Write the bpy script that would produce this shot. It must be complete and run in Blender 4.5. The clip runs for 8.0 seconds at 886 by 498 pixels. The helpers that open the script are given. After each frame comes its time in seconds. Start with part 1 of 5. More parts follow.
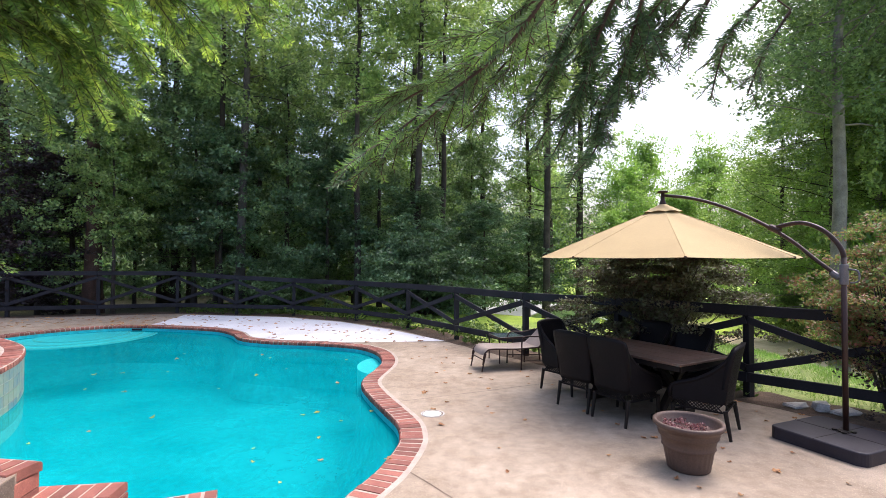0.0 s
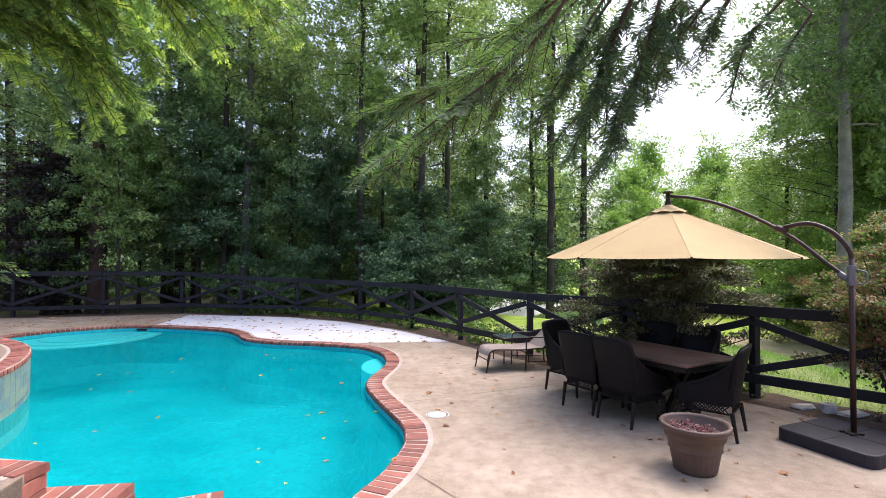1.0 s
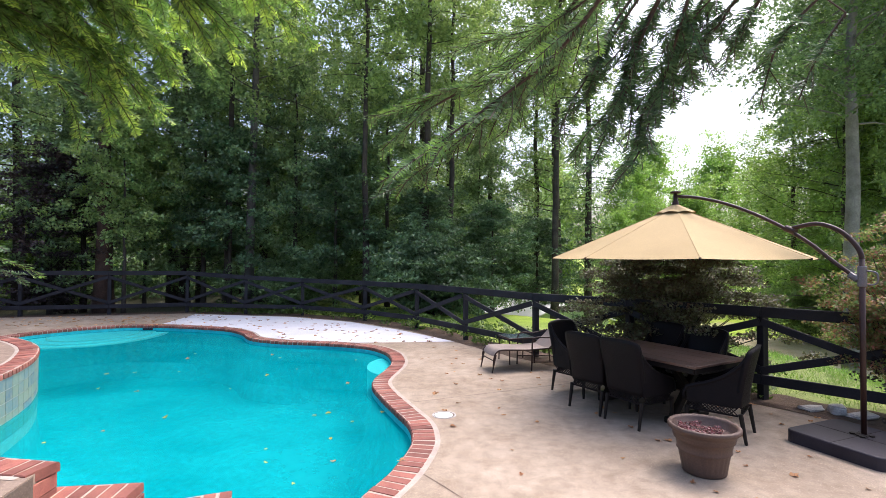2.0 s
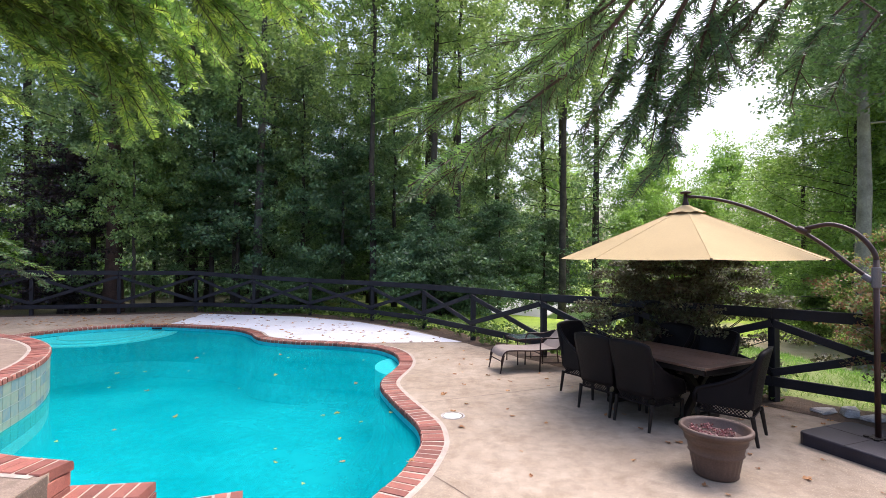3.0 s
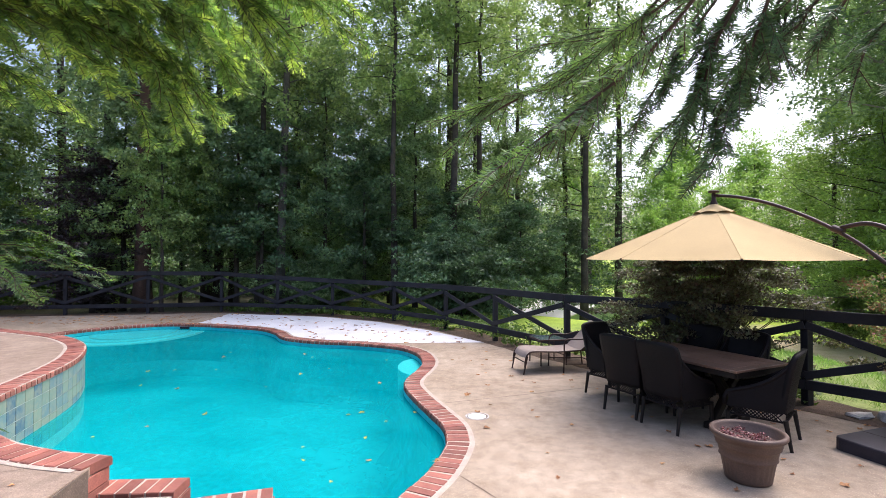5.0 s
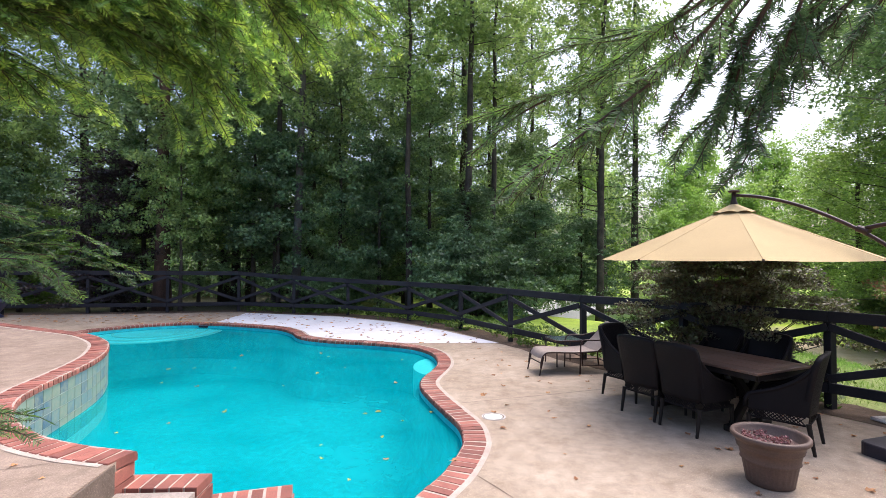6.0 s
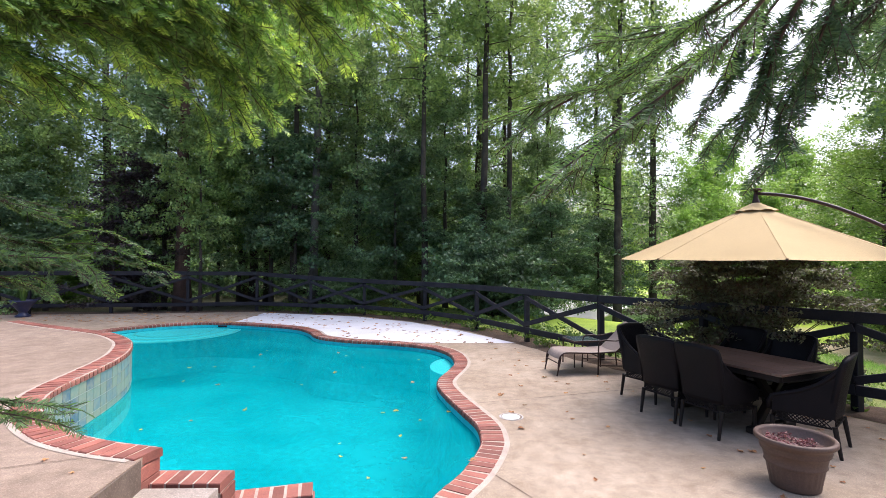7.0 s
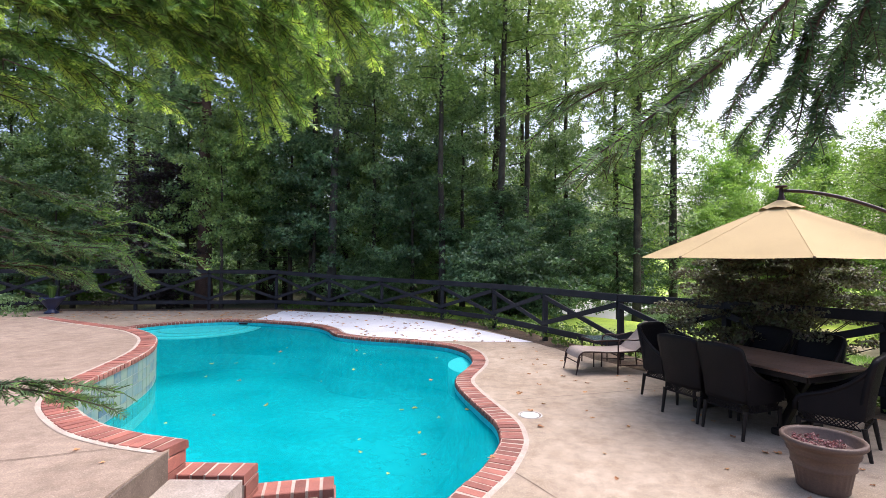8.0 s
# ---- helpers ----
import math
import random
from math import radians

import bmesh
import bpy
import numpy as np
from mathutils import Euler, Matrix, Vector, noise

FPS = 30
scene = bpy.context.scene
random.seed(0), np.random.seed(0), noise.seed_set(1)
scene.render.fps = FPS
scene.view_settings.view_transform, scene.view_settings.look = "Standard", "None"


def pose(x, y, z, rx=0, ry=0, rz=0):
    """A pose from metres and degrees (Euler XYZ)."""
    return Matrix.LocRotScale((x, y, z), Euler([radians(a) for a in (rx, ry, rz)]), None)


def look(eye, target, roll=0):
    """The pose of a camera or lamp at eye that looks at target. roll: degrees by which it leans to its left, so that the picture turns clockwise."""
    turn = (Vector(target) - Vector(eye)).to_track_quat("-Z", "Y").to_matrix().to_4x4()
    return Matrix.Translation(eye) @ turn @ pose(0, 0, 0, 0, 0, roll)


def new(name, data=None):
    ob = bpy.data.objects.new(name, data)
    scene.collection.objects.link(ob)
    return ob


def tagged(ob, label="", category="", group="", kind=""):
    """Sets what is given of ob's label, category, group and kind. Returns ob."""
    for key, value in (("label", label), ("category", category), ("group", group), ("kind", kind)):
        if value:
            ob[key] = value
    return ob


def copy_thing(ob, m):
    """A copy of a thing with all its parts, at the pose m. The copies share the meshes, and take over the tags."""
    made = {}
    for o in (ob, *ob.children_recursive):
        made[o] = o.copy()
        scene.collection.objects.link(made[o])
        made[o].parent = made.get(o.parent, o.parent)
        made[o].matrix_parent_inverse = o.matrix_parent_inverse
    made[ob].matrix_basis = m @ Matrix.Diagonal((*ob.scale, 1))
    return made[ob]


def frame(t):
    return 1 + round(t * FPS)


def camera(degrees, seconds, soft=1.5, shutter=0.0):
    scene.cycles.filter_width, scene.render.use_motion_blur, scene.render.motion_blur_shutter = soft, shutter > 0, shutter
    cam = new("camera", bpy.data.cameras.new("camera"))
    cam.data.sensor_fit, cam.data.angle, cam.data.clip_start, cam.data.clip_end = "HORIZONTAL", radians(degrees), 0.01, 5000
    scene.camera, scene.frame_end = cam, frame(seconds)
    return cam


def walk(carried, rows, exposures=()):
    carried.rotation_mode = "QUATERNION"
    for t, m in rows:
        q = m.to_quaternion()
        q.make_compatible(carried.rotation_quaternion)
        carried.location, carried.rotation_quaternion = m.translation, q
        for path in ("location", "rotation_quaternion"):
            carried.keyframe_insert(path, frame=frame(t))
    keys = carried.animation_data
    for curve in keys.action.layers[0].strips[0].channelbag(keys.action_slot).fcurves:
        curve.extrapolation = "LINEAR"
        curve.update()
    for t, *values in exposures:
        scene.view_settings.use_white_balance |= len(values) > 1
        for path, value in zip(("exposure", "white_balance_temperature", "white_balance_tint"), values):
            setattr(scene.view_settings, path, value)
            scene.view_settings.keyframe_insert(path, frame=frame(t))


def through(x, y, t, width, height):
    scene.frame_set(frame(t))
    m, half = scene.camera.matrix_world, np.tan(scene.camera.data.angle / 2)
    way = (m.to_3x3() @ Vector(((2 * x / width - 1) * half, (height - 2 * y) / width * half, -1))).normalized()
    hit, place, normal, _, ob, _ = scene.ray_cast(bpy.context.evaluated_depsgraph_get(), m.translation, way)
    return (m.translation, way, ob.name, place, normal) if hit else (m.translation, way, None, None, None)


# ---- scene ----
cam = camera(83.9, 8.0, soft=0.65)
PATH = [
    (0, (-0.559, -0.613, 1.886), (-0.559, 1.387, 1.923), 0.1),
    (0.5, (-0.568, -0.609, 1.891), (-0.574, 1.391, 1.927), 0.2),
    (1, (-0.582, -0.607, 1.895), (-0.594, 1.393, 1.932), 0.1),
    (1.5, (-0.601, -0.603, 1.898), (-0.619, 1.397, 1.934), 0.1),
    (3, (-0.653, -0.594, 1.91), (-0.704, 1.405, 1.945), 0.2),
    (3.5, (-0.665, -0.597, 1.909), (-0.732, 1.402, 1.945), 0.2),
    (4, (-0.681, -0.597, 1.91), (-0.765, 1.4, 1.948), 0.2),
    (4.5, (-0.694, -0.602, 1.912), (-0.799, 1.395, 1.949), 0.1),
    (6, (-0.742, -0.627, 1.91), (-0.927, 1.364, 1.948), 0.2),
    (6.5, (-0.756, -0.638, 1.909), (-0.97, 1.35, 1.948), 0.1),
    (7, (-0.769, -0.64, 1.905), (-1.014, 1.345, 1.944), 0.1),
    (7.5, (-0.786, -0.639, 1.896), (-1.062, 1.342, 1.932), 0.2),
    (8, (-0.797, -0.654, 1.882), (-1.108, 1.321, 1.919), 0.2),
]
walk(cam, [(t, look(eye, target, roll)) for t, eye, target, roll in PATH], [(0, 1.27, 5950, 16), (8, 1.27, 5950, 16)])

# ---- sky, sun, exposure ----
world = bpy.data.worlds.new("sky")
scene.world = world
world.use_nodes = True
wn = world.node_tree
sky = wn.nodes.new("ShaderNodeTexSky")
sky.sky_type = "NISHITA"
sky.sun_disc = False
sky.sun_elevation = radians(58)
sky.sun_rotation = radians(50)
sky.dust_density = 7.0
sky.air_density = 1.0
wn.nodes["Background"].inputs["Strength"].default_value = 0.15
wn.links.new(sky.outputs["Color"], wn.nodes["Background"].inputs["Color"])

sun = new("sun", bpy.data.lights.new("sun", "SUN"))
sun.data.energy = 1.2
sun.data.angle = radians(40)
sun.data.color = (1.0, 0.95, 0.87)
sun.matrix_world = look((25 * math.sin(radians(50)), 25 * math.cos(radians(50)), 40), (0, 0, 0))


# ---- materials ----
def shader(name):
    m = bpy.data.materials.new(name)
    m.use_nodes = True
    t = m.node_tree
    return m, t, t.nodes["Principled BSDF"]


def link(t, a, b):
    t.links.new(a, b)


def ramp(t, source, stops):
    r = t.nodes.new("ShaderNodeValToRGB")
    while len(r.color_ramp.elements) < len(stops):
        r.color_ramp.elements.new(0.5)
    for e, (p, c) in zip(r.color_ramp.elements, stops):
        e.position, e.color = p, (*c, 1)
    link(t, source, r.inputs[0])
    return r.outputs[0]


def mixed(t, factor, a, b, how="MIX"):
    m = t.nodes.new("ShaderNodeMix")
    m.data_type, m.blend_type = "RGBA", how
    for sock, v in ((m.inputs[0], factor), (m.inputs[6], a), (m.inputs[7], b)):
        if isinstance(v, (int, float)):
            sock.default_value = v
        elif isinstance(v, tuple):
            sock.default_value = (*v, 1)
        else:
            link(t, v, sock)
    return m.outputs[2]


def noise_of(t, coords, scale, detail=4.0, rough=0.55):
    n = t.nodes.new("ShaderNodeTexNoise")
    n.inputs["Scale"].default_value, n.inputs["Detail"].default_value = scale, detail
    n.inputs["Roughness"].default_value = rough
    link(t, coords, n.inputs["Vector"])
    return n.outputs["Fac"]


def bumped(t, bsdf, height, strength, distance):
    b = t.nodes.new("ShaderNodeBump")
    b.inputs["Strength"].default_value, b.inputs["Distance"].default_value = strength, distance
    link(t, height, b.inputs["Height"])
    link(t, b.outputs[0], bsdf.inputs["Normal"])
    return b


def surface(name, dark, light, big=1.0, fine=40.0, rough=0.7, bump=0.3, depth=0.003, metal=0.0, vary=0.0, local=False, gloss=None):
    """Two scales of noise between two colours, with fine relief."""
    m, t, p = shader(name)
    if local:
        at = t.nodes.new("ShaderNodeTexCoord").outputs["Object"]
    else:
        at = t.nodes.new("ShaderNodeNewGeometry").outputs["Position"]
    coarse, grain = noise_of(t, at, big), noise_of(t, at, fine, 6.0, 0.65)
    c = mixed(t, ramp(t, coarse, [(0.3, (0, 0, 0)), (0.7, (1, 1, 1))]), dark, light)
    c = mixed(t, 0.45, c, ramp(t, grain, [(0.3, (0.25, 0.25, 0.25)), (0.7, (0.78, 0.78, 0.78))]), "OVERLAY")
    if vary:
        info = t.nodes.new("ShaderNodeObjectInfo")
        v = ramp(t, info.outputs["Random"], [(0, (0.5 - vary,) * 3), (1, (0.5 + vary,) * 3)])
        c = mixed(t, 1.0, c, v, "OVERLAY")
    link(t, c, p.inputs["Base Color"])
    p.inputs["Roughness"].default_value, p.inputs["Metallic"].default_value = rough, metal
    if gloss is not None:
        p.inputs["Specular IOR Level"].default_value = gloss
    bumped(t, p, grain, bump, depth)
    return m


def leafy(name, dark, light, through=0.45, rough=0.45, by="island", patch=0.5):
    """Leaf: each one its own tint, some light shining through."""
    m, t, p = shader(name)
    if by == "island":
        r = t.nodes.new("ShaderNodeNewGeometry").outputs["Random Per Island"]
    else:
        r = t.nodes.new("ShaderNodeObjectInfo").outputs["Random"]
    at = t.nodes.new("ShaderNodeNewGeometry").outputs["Position"]
    tint = mixed(t, r, dark, light)
    tint = mixed(t, 0.6, tint, ramp(t, noise_of(t, at, patch, 3.0), [(0.35, (0.2, 0.2, 0.2)), (0.65, (0.8, 0.8, 0.8))]), "OVERLAY")
    link(t, tint, p.inputs["Base Color"])
    p.inputs["Roughness"].default_value = rough
    p.inputs["Specular IOR Level"].default_value = 0.5
    tr = t.nodes.new("ShaderNodeBsdfTranslucent")
    link(t, mixed(t, 0.5, tint, (light[0] * 1.4, light[1] * 1.4, light[2] * 0.9)), tr.inputs["Color"])
    mix = t.nodes.new("ShaderNodeMixShader")
    mix.inputs[0].default_value = through
    link(t, p.outputs[0], mix.inputs[1])
    link(t, tr.outputs[0], mix.inputs[2])
    link(t, mix.outputs[0], t.nodes["Material Output"].inputs["Surface"])
    return m


def concrete(name, dark, light, stain):
    """Troweled concrete: broad stains, blotches, specks of aggregate, pits."""
    m, t, p = shader(name)
    at = t.nodes.new("ShaderNodeNewGeometry").outputs["Position"]
    c = mixed(t, ramp(t, noise_of(t, at, 0.45, 5.0, 0.6), [(0.35, (0, 0, 0)), (0.65, (1, 1, 1))]), dark, light)
    c = mixed(t, ramp(t, noise_of(t, at, 2.3, 6.0, 0.7), [(0.46, (0, 0, 0)), (0.72, (0.7, 0.7, 0.7))]), c, stain)
    speck = t.nodes.new("ShaderNodeTexVoronoi")
    speck.inputs["Scale"].default_value = 55
    link(t, at, speck.inputs["Vector"])
    c = mixed(t, ramp(t, speck.outputs["Distance"], [(0.1, (0.8, 0.8, 0.8)), (0.26, (0, 0, 0))]), c, (light[0] * 1.25, light[1] * 1.28, light[2] * 1.3))
    grain = noise_of(t, at, 90, 5.0, 0.7)
    c = mixed(t, 0.42, c, ramp(t, grain, [(0.32, (0.2, 0.2, 0.2)), (0.68, (0.8, 0.8, 0.8))]), "OVERLAY")
    c = mixed(t, 0.4, c, ramp(t, noise_of(t, at, 7.0, 6.0, 0.7), [(0.35, (0.3, 0.3, 0.3)), (0.65, (0.7, 0.7, 0.7))]), "OVERLAY")
    link(t, c, p.inputs["Base Color"])
    p.inputs["Roughness"].default_value = 0.8
    p.inputs["Specular IOR Level"].default_value = 0.3
    bumped(t, p, grain, 0.35, 0.002)
    return m


DECK = concrete("deck_concrete", (0.27, 0.207, 0.149), (0.375, 0.302, 0.23), (0.205, 0.147, 0.097))
RAISED = concrete("raised_deck_concrete", (0.21, 0.155, 0.115), (0.285, 0.215, 0.165), (0.155, 0.108, 0.078))
WHITE = surface("white_coated_concrete", (0.56, 0.55, 0.58), (0.7, 0.69, 0.72), 0.8, 60, 0.7, 0.2, 0.002)
BRICK = surface("red_brick", (0.19, 0.063, 0.046), (0.275, 0.098, 0.07), 6, 110, 0.8, 0.4, 0.002, vary=0.16)
MORTAR = surface("pale_mortar", (0.32, 0.26, 0.215), (0.43, 0.36, 0.30), 5, 120, 0.9, 0.4, 0.002)
PLASTER = surface("pool_plaster", (0.01, 0.36, 0.42), (0.03, 0.48, 0.53), 0.8, 9, 0.7, 0.1, 0.004)
STEPBLUE = surface("pool_step_plaster", (0.55, 0.92, 0.94), (0.62, 0.94, 0.96), 1.2, 9, 0.7, 0.1, 0.004)
GROUT = surface("tile_grout", (0.42, 0.44, 0.40), (0.55, 0.57, 0.53), 8, 90, 0.9, 0.3, 0.002)
BLACKWOOD = surface("black_painted_board", (0.009, 0.009, 0.013), (0.022, 0.021, 0.028), 2.5, 45, 0.6, 0.4, 0.003, gloss=0.3)
WICKER = surface("dark_resin_wicker", (0.0042, 0.0028, 0.0035), (0.009, 0.0062, 0.007), 4, 160, 0.55, 0.9, 0.004, local=True, gloss=0.18)
TABLEWOOD = surface("weathered_table_plank", (0.13, 0.072, 0.047), (0.22, 0.13, 0.09), 3, 60, 0.42, 0.3, 0.002, vary=0.12)
DARKWOOD = surface("dark_stained_wood", (0.008, 0.006, 0.005), (0.016, 0.011, 0.009), 3, 60, 0.55, 0.3, 0.002, gloss=0.25)
CANVAS = surface("sand_canvas", (0.395, 0.285, 0.132), (0.445, 0.322, 0.152), 1.5, 250, 0.85, 0.25, 0.001)
BRONZE = surface("bronze_powder_coat", (0.028, 0.013, 0.010), (0.045, 0.022, 0.017), 4, 150, 0.42, 0.1, 0.001, gloss=0.3)
GREYPLASTIC = surface("grey_cast_fitting", (0.10, 0.09, 0.10), (0.14, 0.125, 0.13), 4, 150, 0.4, 0.1, 0.001)
BASEPLASTIC = surface("dark_grey_base_plastic", (0.016, 0.013, 0.019), (0.030, 0.026, 0.035), 3, 120, 0.5, 0.3, 0.002, gloss=0.3)
POTCLAY = surface("brown_resin_pot", (0.07, 0.041, 0.03), (0.105, 0.064, 0.047), 4, 70, 0.6, 0.2, 0.002)
SOIL = surface("potting_soil", (0.05, 0.03, 0.025), (0.12, 0.07, 0.06), 20, 90, 0.95, 0.9, 0.01)
SLING = surface("taupe_sling_mesh", (0.21, 0.165, 0.14), (0.27, 0.215, 0.185), 3, 300, 0.75, 0.5, 0.002)
CUSHION = surface("pale_seat_cushion", (0.28, 0.25, 0.21), (0.5, 0.46, 0.4), 14, 120, 0.85, 0.3, 0.002, local=True)
BARK = surface("grey_brown_bark", (0.025, 0.019, 0.015), (0.075, 0.062, 0.05), 3, 22, 0.9, 1.0, 0.03)
PALEBARK = surface("pale_grey_bark", (0.14, 0.125, 0.115), (0.27, 0.25, 0.235), 2.5, 24, 0.85, 0.8, 0.02)
GREYBARK = surface("lichened_grey_bark", (0.04, 0.034, 0.03), (0.135, 0.125, 0.112), 0.9, 24, 0.9, 1.0, 0.03)
REDBARK = surface("red_brown_bark", (0.05, 0.03, 0.022), (0.11, 0.062, 0.045), 3, 24, 0.9, 1.0, 0.03)
TWIGBARK = surface("brown_twig", (0.035, 0.022, 0.015), (0.07, 0.042, 0.03), 30, 200, 0.8, 0.4, 0.001)
WHITEPLASTIC = surface("white_plastic", (0.66, 0.64, 0.58), (0.78, 0.76, 0.70), 6, 120, 0.5, 0.1, 0.001)
SHEDGREEN = surface("pale_green_siding", (0.33, 0.43, 0.27), (0.40, 0.50, 0.32), 2, 40, 0.7, 0.2, 0.003)
ROOFGREY = surface("pale_metal_roof", (0.70, 0.69, 0.70), (0.8, 0.79, 0.8), 1.2, 30, 0.5, 0.1, 0.003)
STONE = surface("pale_rubble", (0.3, 0.28, 0.26), (0.5, 0.48, 0.46), 9, 70, 0.9, 0.5, 0.005)
URNBLUE = surface("blue_glazed_urn", (0.02, 0.022, 0.06), (0.035, 0.04, 0.10), 5, 60, 0.3, 0.1, 0.002)
GREYWOOD = surface("weathered_grey_wood", (0.26, 0.24, 0.21), (0.38, 0.36, 0.32), 4, 50, 0.85, 0.4, 0.003)
SOILBED = surface("leaf_litter_soil", (0.05, 0.032, 0.02), (0.13, 0.08, 0.05), 3, 30, 0.95, 1.0, 0.02)
DIRT = surface("tan_dirt_track", (0.62, 0.48, 0.27), (0.78, 0.63, 0.40), 1.5, 14, 0.95, 0.4, 0.02)

DARKLEAF = leafy("dark_hardwood_leaf", (0.034, 0.078, 0.034), (0.26, 0.38, 0.165), 0.4)
MIDLEAF = leafy("green_hardwood_leaf", (0.06, 0.13, 0.045), (0.36, 0.48, 0.165), 0.42)
BLUELEAF = leafy("grey_green_leaf", (0.028, 0.065, 0.03), (0.16, 0.26, 0.125), 0.3)
LIMELEAF = leafy("lime_hardwood_leaf", (0.045, 0.115, 0.03), (0.30, 0.45, 0.10), 0.45)
BRIGHTLEAF = leafy("yellow_green_leaf", (0.09, 0.19, 0.042), (0.28, 0.44, 0.09), 0.5)
PURPLELEAF = leafy("copper_leaf", (0.016, 0.011, 0.013), (0.05, 0.03, 0.034), 0.2)
MAPLELEAF = leafy("dark_maple_leaf", (0.06, 0.02, 0.024), (0.15, 0.17, 0.085), 0.3, 0.5, patch=2.0)
REDLEAF = leafy("bronze_red_leaf", (0.36, 0.085, 0.09), (0.14, 0.26, 0.07), 0.45, 0.55, patch=2.5)
NEEDLE = leafy("dark_conifer_needle", (0.026, 0.06, 0.026), (0.085, 0.16, 0.06), 0.3, 0.6, patch=9.0)
NEWNEEDLE = leafy("yellow_green_needle", (0.21, 0.35, 0.055), (0.48, 0.65, 0.13), 0.45, 0.6, patch=7.0)
GREYNEEDLE = leafy("grey_green_needle", (0.035, 0.08, 0.035), (0.13, 0.22, 0.085), 0.35, 0.6, patch=9.0)
MIDNEEDLE = leafy("green_needle", (0.06, 0.135, 0.035), (0.21, 0.36, 0.085), 0.4, 0.6, patch=8.0)
DRYLITTER = leafy("dry_leaf_litter", (0.20, 0.08, 0.035), (0.52, 0.27, 0.10), 0.15, 0.7)
DRYLEAF = leafy("dry_brown_leaf", (0.22, 0.085, 0.035), (0.50, 0.25, 0.10), 0.15, 0.7, "object")
GOLDLEAF = leafy("yellow_fallen_leaf", (0.25, 0.17, 0.02), (0.50, 0.36, 0.05), 0.2, 0.5, "object")
GROUNDLEAF = leafy("groundcover_leaf", (0.05, 0.10, 0.02), (0.14, 0.22, 0.04), 0.35)
PETAL = leafy("pink_petal", (0.09, 0.03, 0.035), (0.25, 0.09, 0.10), 0.3)


def water_material():
    """Milky turquoise pool water: tinted and see-through, with a rippled gloss."""
    m, t, p = shader("pool_water")
    at = t.nodes.new("ShaderNodeNewGeometry").outputs["Position"]
    clear = t.nodes.new("ShaderNodeBsdfTransparent")
    clear.inputs[0].default_value = (0.32, 0.90, 0.88, 1)
    milk = t.nodes.new("ShaderNodeBsdfDiffuse")
    link(t, mixed(t, ramp(t, noise_of(t, at, 0.6, 6.0, 0.68), [(0.36, (0, 0, 0)), (0.64, (1, 1, 1))]), (0.004, 0.235, 0.265), (0.012, 0.36, 0.385)), milk.inputs[0])
    body = t.nodes.new("ShaderNodeMixShader")
    body.inputs[0].default_value = 0.52
    link(t, clear.outputs[0], body.inputs[1])
    link(t, milk.outputs[0], body.inputs[2])
    shine = t.nodes.new("ShaderNodeBsdfGlossy")
    shine.inputs["Roughness"].default_value = 0.03
    fres = t.nodes.new("ShaderNodeFresnel")
    fres.inputs[0].default_value = 1.33
    bump = t.nodes.new("ShaderNodeBump")
    bump.inputs["Strength"].default_value, bump.inputs["Distance"].default_value = 0.4, 0.01
    link(t, noise_of(t, at, 8.0, 4.0), bump.inputs["Height"])
    link(t, bump.outputs[0], shine.inputs["Normal"])
    link(t, bump.outputs[0], fres.inputs["Normal"])
    half = t.nodes.new("ShaderNodeMath")
    half.operation = "MULTIPLY"
    half.inputs[1].default_value = 0.25
    link(t, fres.outputs[0], half.inputs[0])
    out = t.nodes.new("ShaderNodeMixShader")
    link(t, half.outputs[0], out.inputs[0])
    link(t, body.outputs[0], out.inputs[1])
    link(t, shine.outputs[0], out.inputs[2])
    link(t, out.outputs[0], t.nodes["Material Output"].inputs["Surface"])
    return m


WATER = water_material()


def tile_material():
    """Slate-look glazed tile: each tile a blue, green or sandy tone."""
    m, t, p = shader("slate_blue_tile")
    at = t.nodes.new("ShaderNodeNewGeometry").outputs["Position"]
    r = t.nodes.new("ShaderNodeObjectInfo").outputs["Random"]
    c = ramp(t, r, [(0.0, (0.06, 0.11, 0.17)), (0.2, (0.12, 0.20, 0.23)), (0.45, (0.17, 0.24, 0.20)), (0.7, (0.22, 0.26, 0.19)), (1.0, (0.15, 0.22, 0.23))])
    c = mixed(t, ramp(t, noise_of(t, at, 11, 6.0, 0.7), [(0.42, (0, 0, 0)), (0.68, (0.8, 0.8, 0.8))]), c, (0.30, 0.28, 0.20))
    link(t, c, p.inputs["Base Color"])
    p.inputs["Roughness"].default_value = 0.35
    bumped(t, p, noise_of(t, at, 25, 4.0), 0.3, 0.003)
    return m


TILE = tile_material()


